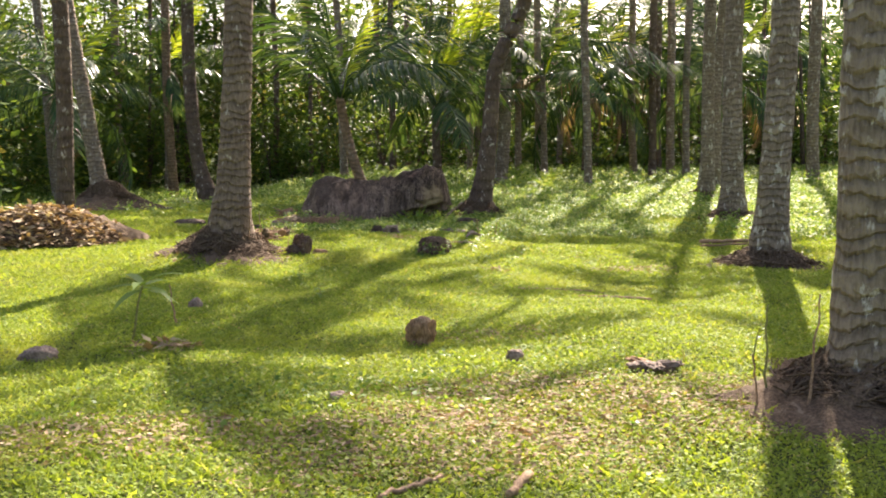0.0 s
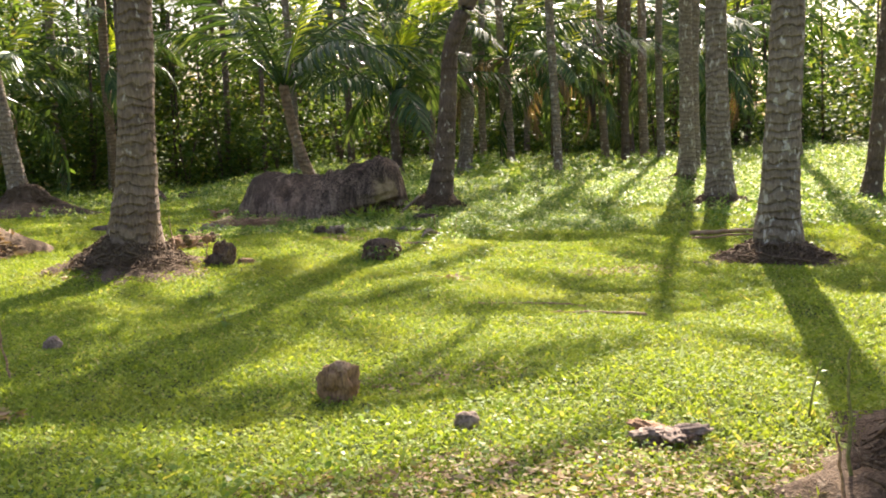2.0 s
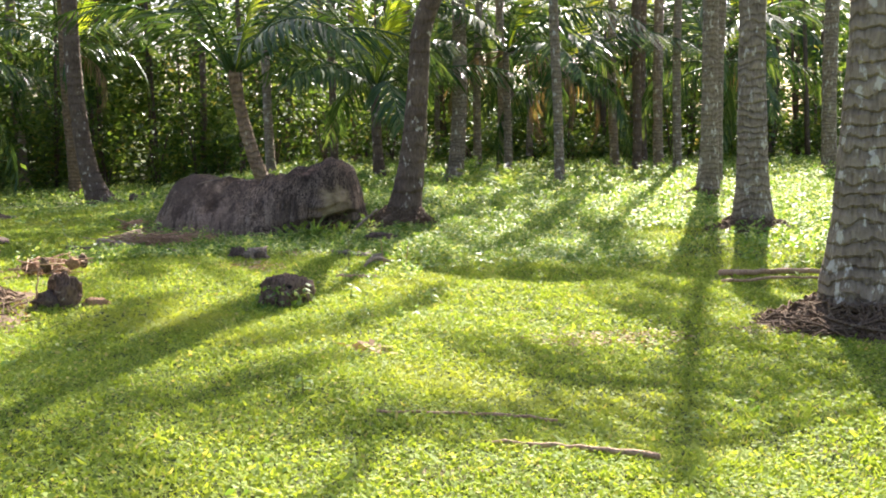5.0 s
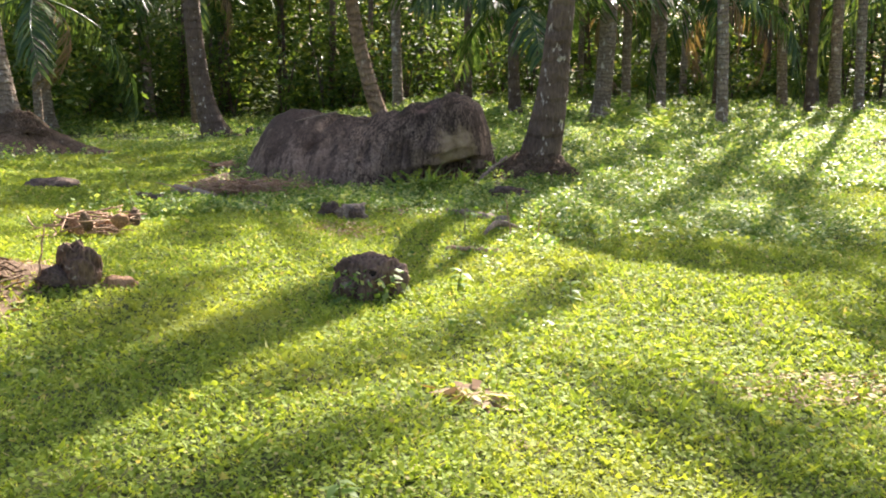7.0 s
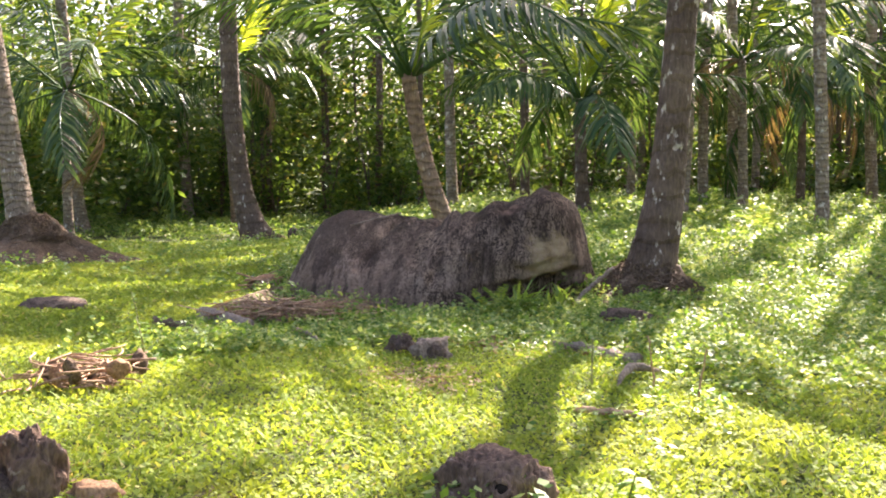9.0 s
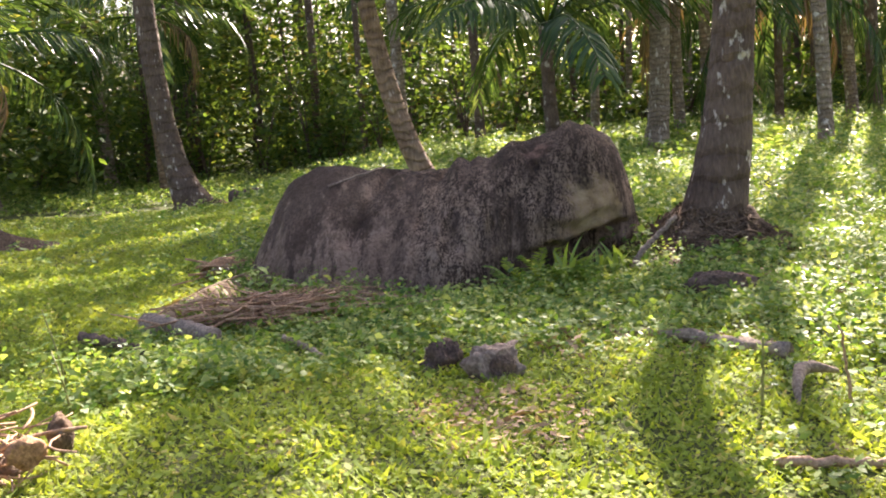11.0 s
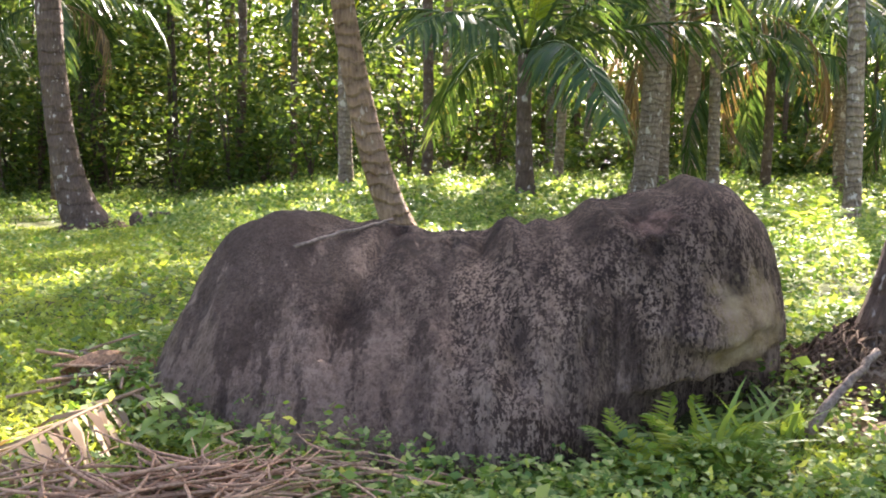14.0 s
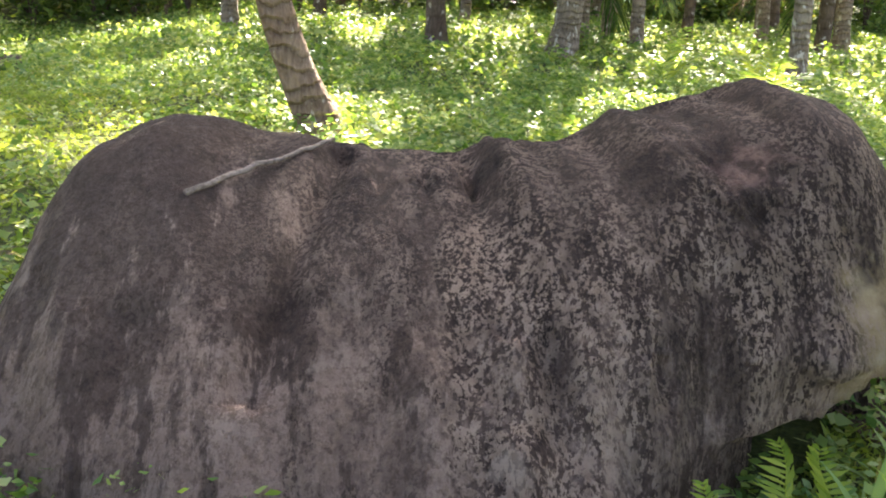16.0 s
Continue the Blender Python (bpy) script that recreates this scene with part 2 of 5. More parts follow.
    col = blend(nt, blend(nt, 1.0, flake, where, "MULTIPLY"), col, ramp(nt, dent, [(0.3, (0.34, 0.232, 0.165)), (0.7, (0.6, 0.435, 0.32))]))
    pale = ramp(nt, noise_at(nt, 3.4, 5, (1.5, 1, 0.8)), [(0.66, (0, 0, 0)), (0.70, (0.5, 0.5, 0.5))])
    col = blend(nt, pale, col, (0.5, 0.375, 0.285))
    # red-brown stain in the hollow of the hump
    red = nt.nodes.new("ShaderNodeVectorMath")
    red.operation = "DISTANCE"
    nt.links.new(co.outputs["Object"], red.inputs[0])
    red.inputs[1].default_value = (0.80, -0.24, 0.92)
    rim = nt.nodes.new("ShaderNodeMath")
    rim.operation = "MULTIPLY_ADD"
    nt.links.new(noise_at(nt, 11.0, 4), rim.inputs[0])
    rim.inputs[1].default_value = 0.3
    nt.links.new(red.outputs["Value"], rim.inputs[2])
    col = blend(nt, ramp(nt, rim.outputs[0], [(0.20, (0.75, 0.75, 0.75)), (0.30, (0, 0, 0))]), col, ramp(nt, dent, [(0.42, (0.12, 0.07, 0.05)), (0.55, (0.38, 0.23, 0.175))]))
    col = blend(nt, 0.05, col, ramp(nt, grain, [(0.35, (0.02, 0.014, 0.01)), (0.7, (0.36, 0.27, 0.21))]))
    nt.links.new(col, bsdf.inputs["Base Color"])
    bsdf.inputs["Roughness"].default_value = 0.85
    bsdf.inputs["Specular IOR Level"].default_value = 0.18
    bump(nt, bsdf, blend(nt, 0.1, blend(nt, 0.55, dent, speck), grain), 1.0, 0.08)
    return m


M_BOULDER = boulder_mat()


# ---- geometry helpers ----
def gh(x, y):
    """Height of the ground."""
    x, y = np.asarray(x, float), np.asarray(y, float)
    z = np.interp(y, [-40, 0, 5, 10, 17, 22, 28, 34, 46, 80, 400], [0, 0, 0, -0.07, -0.07, 0.04, 0.12, 0.17, 0.4, 0.7, 1.0])
    z = z + 0.16 * np.exp(-(((x + 2.7) / 0.75) ** 2) - ((y - 12.6) / 0.8) ** 2)
    z = z - np.interp(y, [19, 23.5, 32, 42, 80], [0, 0.28, 0.72, 0.8, 0.8]) * np.clip((-2.5 - x) / 4, 0, 1) ** 1.3
    near = np.exp(-((x / 30) ** 2 + ((y - 12) / 30) ** 2))
    z = z + near * (0.022 * np.sin(1.9 * x + 0.7 * y) + 0.02 * np.sin(1.1 * y - 1.3 * x + 2) + 0.012 * np.sin(3.7 * x + 2.9 * y + 1))
    return z


def gz(x, y):
    return float(gh(x, y))


def raw_mesh(name, verts, faces, mat, smooth=False):
    verts, faces = np.asarray(verts, np.float32), np.asarray(faces, np.int32)
    me = bpy.data.meshes.new(name)
    me.vertices.add(len(verts))
    me.vertices.foreach_set("co", verts.ravel())
    n, k = faces.shape
    me.loops.add(n * k)
    me.loops.foreach_set("vertex_index", faces.ravel())
    me.polygons.add(n)
    me.polygons.foreach_set("loop_start", np.arange(0, n * k, k, dtype=np.int32))
    if smooth:
        me.polygons.foreach_set("use_smooth", np.ones(n, bool))
    me.update(calc_edges=True)
    me.materials.append(mat)
    return me


def part(name, me, parent=None, label="", m=None):
    ob = new(name, me)
    if parent is not None:
        ob.parent = parent
    if m is not None:
        ob.matrix_basis = m
    if label:
        ob["label"] = label
    return ob


def thing(name, at, label, category, group="", rz=0.0, kind=""):
    ob = new(name)
    ob.empty_display_size = 0.1
    ob.matrix_basis = pose(*at, 0, 0, rz)
    return tagged(ob, label, category, group, kind)


def grid_faces(rows, cols, closed):
    """Quads of a grid of rows x cols vertices; closed: the columns run round."""
    i = np.arange(rows - 1)[:, None]
    j = np.arange(cols if closed else cols - 1)[None, :]
    k = (j + 1) % cols
    return np.stack(np.broadcast_arrays(i * cols + j, i * cols + k, (i + 1) * cols + k, (i + 1) * cols + j), -1).reshape(-1, 4)


def tube(points, radii, sides=8, cap=True, lump=0.0, seed=0):
    """Vertices and quads of a tube along points."""
    pts, radii = np.asarray(points, float), np.asarray(radii, float)
    tang = np.gradient(pts, axis=0)
    tang /= np.linalg.norm(tang, axis=1)[:, None] + 1e-9
    up = np.where(np.abs(tang[:, 2:3]) > 0.9, np.array([[1.0, 0, 0]]), np.array([[0, 0, 1.0]]))
    a = np.cross(tang, up)
    a /= np.linalg.norm(a, axis=1)[:, None] + 1e-9
    b = np.cross(tang, a)
    ang = np.linspace(0, 2 * math.pi, sides, endpoint=False)
    rr = radii[:, None] * np.ones((1, sides))
    if lump:
        local = np.random.default_rng(seed)
        rr = rr * (1 + lump * local.normal(0, 1, rr.shape))
    v = pts[:, None, :] + rr[..., None] * (np.cos(ang)[None, :, None] * a[:, None, :] + np.sin(ang)[None, :, None] * b[:, None, :])
    v = v.reshape(-1, 3)
    f = grid_faces(len(pts), sides, True)
    if cap:
        v = np.vstack([v, pts[:1], pts[-1:]])
        n = len(pts) * sides
        j = np.arange(sides)
        k = (j + 1) % sides
        last = (len(pts) - 1) * sides
        f = np.vstack([f, np.stack([j * 0 + n, k, j, j * 0 + n], -1), np.stack([j * 0 + n + 1, last + j, last + k, j * 0 + n + 1], -1)])
    return v, f


def tube_mesh(name, points, radii, mat, sides=8, lump=0.0, seed=0):
    v, f = tube(points, radii, sides, False, lump, seed)
    me = raw_mesh(name, v, f, mat, True)
    bm = bmesh.new()
    bm.from_mesh(me)
    bmesh.ops.holes_fill(bm, edges=[e for e in bm.edges if len(e.link_faces) == 1])
    bm.to_mesh(me)
    bm.free()
    return me


def merge(parts):
    vs, fs, n = [], [], 0
    for v, f in parts:
        vs.append(v)
        fs.append(f + n)
        n += len(v)
    return np.vstack(vs), np.vstack(fs)


def kites(pos, way, side, length, width, fold=0.12):
    """One folded kite a leaf: four vertices, one quad."""
    n = np.cross(way, side)
    L, W = length[:, None], width[:, None]
    mid = pos + 0.45 * L * way
    v = np.stack([pos, mid + 0.5 * W * side + fold * W * n, pos + L * way - 0.15 * L * np.array([[0, 0, 1.0]]) * 0.5, mid - 0.5 * W * side + fold * W * n], 1)
    return v.reshape(-1, 3), np.arange(len(pos) * 4).reshape(-1, 4)


def unit(v):
    return v / (np.linalg.norm(v, axis=1)[:, None] + 1e-9)


def leaves(pos, size, flat=0.5, slim=0.5, spread=0.35):
    """Leaves at pos with random ways; flat: how level they lie."""
    n = len(pos)
    d = rng.normal(0, 1, (n, 3))
    d[:, 2] *= 1 - flat
    d = unit(d)
    s = np.cross(d, unit(np.array([[0, 0, 1.0]]) + rng.normal(0, 0.5, (n, 3))))
    s = unit(s)
    L = size * (1 + spread * rng.normal(0, 1, n)).clip(0.4, 2)
    return kites(pos, d, s, L, L * slim)


def lumpy(name, rx, ry, rz, mat, seed, amount=0.18, freq=2.2, cut=-0.25, res=4, top_flat=None):
    """A stone, husk or stump: a sphere worn by noise, its foot cut level."""
    bm = bmesh.new()
    bmesh.ops.create_icosphere(bm, subdivisions=res, radius=1.0)
    off = Vector((seed * 3.1, seed * 1.7, seed * 0.9))
    for v in bm.verts:
        p = v.co.copy()
        k = 1 + amount * noise.noise(p * freq + off) + amount * 0.5 * noise.noise(p * freq * 2.7 + off) + amount * 0.25 * noise.noise(p * freq * 7 + off)
        v.co = Vector((p.x * rx, p.y * ry, max(p.z, cut) * rz)) * k
        if top_flat is not None and v.co.z > top_flat:
            v.co.z = top_flat + 0.3 * (v.co.z - top_flat) + 0.015 * noise.noise(p * 9)
    me = bpy.data.meshes.new(name)
    bm.to_mesh(me)
    bm.free()
    me.polygons.foreach_set("use_smooth", [True] * len(me.polygons))
    me.materials.append(mat)
    return me


def solo(name, me, at, label, category, rz=0.0, group="", rx=0.0):
    ob = new(name, me)
    ob.matrix_basis = pose(*at, rx, 0, rz)
    return tagged(ob, label, category, group)


# ---- ground ----
def axis(near_a, near_b, step, far):
    a = list(np.arange(near_a, near_b + step / 2, step))
    d, lo, hi = step, near_a, near_b
    while hi < far:
        d *= 1.35
        hi += d
        lo -= d
        a.append(hi)
        a.insert(0, lo)
    return np.array(a)


gx, gy = axis(-8, 8, 0.13, 1500), axis(-1, 26, 0.13, 1500)
X, Y = np.meshgrid(gx, gy)
Z = gh(X, Y)
Z += -0.004 + 0.003 * np.sin(7.1 * X + 3.3 * Y) * np.sin(5.3 * Y - 2.1 * X) * (np.abs(X) < 12) * (Y > -5) * (Y < 40)
ground = part("ground", raw_mesh("ground", np.stack([X, Y, Z], -1).reshape(-1, 3), grid_faces(len(gy), len(gx), False), M_GROUND, True))
tagged(ground, "mossy soil under short bright green grass", "ground", kind="structure")


# ---- the boulder ----
BX, BY = -1.35, 18.65


def boulder():
    """Long boulder: a hump at one end, a saddle, a lower shoulder, and a fluted front that leans back."""
    us = np.linspace(0, 1, 220)
    ang = np.linspace(0.0, math.pi, 150)
    xs = -1.22 + 2.68 * us          # along the boulder, before it is drawn out
    top = np.interp(xs, [-1.22, -1.12, -1.02, -0.85, -0.65, -0.4, -0.18, 0.1, 0.5, 0.75, 0.95, 1.1, 1.23, 1.37, 1.46],
                    [0.05, 0.38, 0.62, 0.80, 0.82, 0.76, 0.73, 0.76, 0.86, 0.97, 1.02, 1.02, 0.94, 0.68, 0.15])
    k = np.hanning(13)
    k /= k.sum()
    top = np.convolve(np.pad(top, 6, mode="edge"), k, "valid")
    front = np.interp(xs, [-1.22, -1.05, -0.56, -0.08, 0.3, 0.6, 1.0, 1.3, 1.46], [-0.30, -0.60, -0.96, -0.99, -0.88, -0.68, -0.50, -0.25, 0.25])
    back = np.interp(xs, [-1.22, -0.9, -0.3, 0.4, 0.9, 1.46], [1.0, 1.6, 1.5, 1.1, 0.95, 0.7])
    ridge = np.interp(xs, [-1.22, -0.85, -0.3, 0.3, 0.7, 1.1, 1.46], [0.2, 0.26, 0.26, 0.10, 0.02, 0.15, 0.4])
    slope = np.interp(xs, [-1.2, -0.5, 0.0, 0.5, 1.0, 1.46], [1.45, 1.6, 1.35, 1.0, 0.78, 0.75])
    xs = 0.12 + (xs - 0.12) * 1.055
    V = np.zeros((len(us), len(ang), 3))
    for i, x in enumerate(xs):
        c, s = np.cos(ang), np.sin(ang)
        half = np.where(c > 0, ridge[i] - front[i], back[i] - ridge[i])
        y = ridge[i] - np.sign(c) * half * np.abs(c) ** np.where(c > 0, slope[i], 0.8)
        z = top[i] * s ** np.where(c > 0, slope[i], 0.45)
        V[i] = np.stack([np.full_like(y, x), y, z], -1)
    # the ends close in
    P = V.reshape(-1, 3)
    out = []
    for p in P:
        q = Vector(p)
        # flutes that run down from the crest
        f = noise.noise(Vector((q.x * 8.5, 0.3, q.z * 0.7))) * 0.08 * min(1, max(0, (q.z - 0.12) / 0.3)) * (1 if q.y < 0.5 else 0.3)
        big = noise.noise(q * 1.7 + Vector((3, 1, 7))) * 0.055 + noise.noise(q * 4.1) * 0.03 + noise.noise(q * 11) * 0.015 + noise.noise(q * 27) * 0.006
        out.append((q.x + 0.4 * big, q.y + f + big * (1.0 if q.y > 0 else 0.9), max(-0.08, q.z + 0.5 * big + f * (0.8 if q.z > 0.5 else 0))))
    P = np.array(out)
    # scallops along the crest
    crest = np.exp(-((P[:, 1] - 0.12) / 0.16) ** 2) * (P[:, 2] > 0.45) * (P[:, 0] > -0.3) * (P[:, 0] < 0.75)
    P[:, 2] -= 0.07 * crest * (1 - np.abs(np.sin(15 * P[:, 0] + 1.2 * np.sin(9 * P[:, 0])))) ** 2 * (0.35 + 0.65 * np.sin(5 * P[:, 0] + 0.6) ** 2)
    # undercut below the broken face
    ledge = 0.30 + 0.16 * (P[:, 0] - 0.9) + 0.012 * np.sin(11 * P[:, 0]) + 0.008 * np.sin(29 * P[:, 0] + 1)
    cut = np.exp(-(((P[:, 0] - 1.1) / 0.27) ** 2)) * np.clip((ledge - P[:, 2]) / 0.05, 0, 1) * (P[:, 1] < 0.3)
    P[:, 1] += 0.5 * cut
    lip = np.exp(-(((P[:, 0] - 0.98) / 0.32) ** 2)) * np.exp(-(((P[:, 2] - 0.46) / 0.10) ** 2)) * (P[:, 1] < 0.2)
    P[:, 1] -= 0.06 * lip
    # a crack that splits the broken face
    crack = P[:, 2] - (0.43 + 0.12 * (P[:, 0] - 1.05) + 0.02 * np.sin(17 * P[:, 0]))
    P[:, 1] += 0.035 * np.tanh(-crack / 0.012) * np.exp(-(((P[:, 0] - 1.12) / 0.2) ** 4)) * np.exp(-((crack / 0.12) ** 2)) * (P[:, 1] < 0.2)
    # a worn hollow in the hump and a ledge on the shoulder
    hollow = np.exp(-(((P[:, 0] - 0.80) / 0.12) ** 2 + ((P[:, 1] + 0.25) / 0.15) ** 2))
    wrinkle = np.array([noise.noise(Vector((p[0] * 14 + p[1] * 5, p[1] * 9, p[2] * 6))) for p in P])
    P[:, 2] -= hollow * (0.06 + 0.05 * np.abs(wrinkle) - 0.02)
    P[:, 1] += 0.05 * hollow * wrinkle
    P[:, 2] -= 0.05 * np.exp(-(((P[:, 0] + 0.42 - 0.25 * (P[:, 1] + 0.4)) / 0.05) ** 2)) * (P[:, 1] > -0.6) * (P[:, 1] < 0.4)
    # a pit in the front
    P[:, 1] += 0.09 * np.exp(-(((P[:, 0] - 0.5) / 0.028) ** 2 + ((P[:, 2] - 0.44) / 0.06) ** 2)) * (P[:, 1] < 0)
    # a shallow step that runs down across the front
    line = P[:, 2] - (0.62 - 0.55 * (P[:, 0] + 0.35))
    P[:, 1] += 0.022 * np.tanh(line / 0.018) * np.exp(-((P[:, 0] - 0.1) / 0.4) ** 2) * (P[:, 1] < 0.1) * (P[:, 2] > 0.05)
    foot = np.array([[xs[0] - 0.02, 0.25, -0.08], [xs[-1] + 0.02, 0.5, -0.08]])
    n = len(P)
    P = np.vstack([P, foot])
    F = grid_faces(len(us), len(ang), False)
    m_ = len(ang)
    j = np.arange(m_ - 1)
    last = (len(us) - 1) * m_
    F = np.vstack([F, np.stack([j, j + 1, j * 0 + n, j], -1),
                   np.stack([last + j + 1, last + j, j * 0 + n + 1, last + j + 1], -1)])
    return P, F


def clean(me):
    bm = bmesh.new()
    bm.from_mesh(me)
    bmesh.ops.remove_doubles(bm, verts=bm.verts, dist=1e-5)
    bmesh.ops.recalc_face_normals(bm, faces=bm.faces)
    bm.to_mesh(me)
    bm.free()


bv, bf = boulder()
quads, tris = bf[bf[:, 0] != bf[:, 3]], bf[bf[:, 0] == bf[:, 3]][:, :3]
me = bpy.data.meshes.new("boulder")
me.from_pydata(bv.tolist(), [], quads.tolist() + tris.tolist())
me.polygons.foreach_set("use_smooth", [True] * len(me.polygons))
me.materials.append(M_BOULDER)
clean(me)
boulder_ob = new("boulder", me)
boulder_ob.matrix_basis = pose(BX - 0.005, BY, gz(BX, 18) - 0.02)
tagged(boulder_ob, "large dark grey boulder with pale crust and tan broken face", "boulder")


# ---- palms ----
def frond_mesh(name, length, droop, pairs, leaflet, mat, seed, hang=0.6, ragged=0.1):
    """A feather frond that leaves the crown along +x and bends down: stalk and leaflets in one mesh."""
    r = np.random.default_rng(seed)
    t = np.linspace(0, 1, 16)
    ang = -droop * t ** 1.4
    step = length / 15
    px = np.concatenate([[0], np.cumsum(np.cos(ang[:-1]) * step)])
    pz = np.concatenate([[0], np.cumsum(np.sin(ang[:-1]) * step)])
    pts = np.stack([px, 0.04 * np.sin(t * 5 + seed), pz], -1)
    sv, sf = tube(pts, length * (0.0075 * (1 - 0.85 * t) + 0.001), 5, True)
    u = np.repeat(np.linspace(0.14, 1.0, pairs), 2)
    sgn = np.tile([1.0, -1.0], pairs)
    keep = r.random(len(u)) > ragged
    u, sgn = u[keep], sgn[keep]
    pos = np.stack([np.interp(u, t, pts[:, i]) for i in range(3)], -1)
    a = np.interp(u, t, ang)
    tang = np.stack([np.cos(a), 0 * a, np.sin(a)], -1)
    side = np.stack([0 * a, sgn, 0 * a], -1)
    down = np.array([[0, 0, -1.0]])
    way = unit(0.55 * tang + 0.85 * side + hang * down * (0.5 + r.random((len(u), 1))) + r.normal(0, 0.08, (len(u), 3)))
    L = leaflet * np.sin(math.pi * (0.12 + 0.8 * u)) ** 0.6 * (1 + 0.1 * r.normal(0, 1, len(u)))
    W = (0.040 + 0.02 * np.sin(math.pi * u)) * min(1.0, 0.18 + 0.82 * length / 3.2)
    ws = unit(np.cross(way, np.cross(tang, side)) + 0.3 * r.normal(0, 1, (len(u), 3)))
    m1 = pos + way * (0.5 * L)[:, None]
    tip = pos + way * L[:, None] + down * (0.28 * L * (0.5 + hang))[:, None]
    w = W[:, None] * ws
    v = np.stack([pos - 0.25 * w, pos + 0.25 * w, m1 + 0.5 * w, m1 - 0.5 * w, tip + 0.06 * w, tip - 0.06 * w], 1).reshape(-1, 3)
    b = np.arange(len(u))[:, None] * 6
    f = np.vstack([b + np.array([[0, 1, 2, 3]]), b + np.array([[3, 2, 4, 5]])])
    v, f = merge([(sv, sf), (v, f)])
    return raw_mesh(name, v, f, mat)


FRONDS = [frond_mesh("frond", 3.6, 0.9, 46, 0.62, M_FROND, 1), frond_mesh("frond", 3.8, 1.5, 46, 0.66, M_FROND, 2, 0.8),
          frond_mesh("frond", 3.4, 2.1, 44, 0.6, M_FROND, 3, 1.0), frond_mesh("frond", 3.2, 0.5, 44, 0.55, M_FROND_YOUNG, 4, 0.3)]
DRY = frond_mesh("frond", 2.6, 2.4, 34, 0.5, M_FROND_DRY, 5, 1.2, 0.3)
SMALL = [frond_mesh("frond", 1.5, 1.1, 30, 0.36, M_FROND, 6), frond_mesh("frond", 1.4, 0.7, 30, 0.34, M_FROND_YOUNG, 7, 0.3)]


def crown(parent, top, count, seed, lift=(-10, 70), young=1, dry=1, size=1.0, meshes=None):
    r = np.random.default_rng(seed)
    for i in range(count):
        up = lift[1] - (lift[1] - lift[0]) * (i / max(1, count - 1)) + r.normal(0, 5)
        turn = i * 137.5 + r.normal(0, 12)
        if i < young:
            me_ = FRONDS[3]
        elif i >= count - dry:
            me_ = DRY
        else:
            me_ = (meshes or FRONDS)[int(r.integers(0, 3)) % len(meshes or FRONDS)]
        k = size * (0.85 + 0.3 * r.random())
        m = pose(*top, 0, 0, turn) @ pose(0.05, 0, 0, r.normal(0, 14), -up, 0) @ Matrix.Scale(k, 4)
        part("frond", me_, parent, "dry brown hanging frond" if me_ is DRY else "", m)


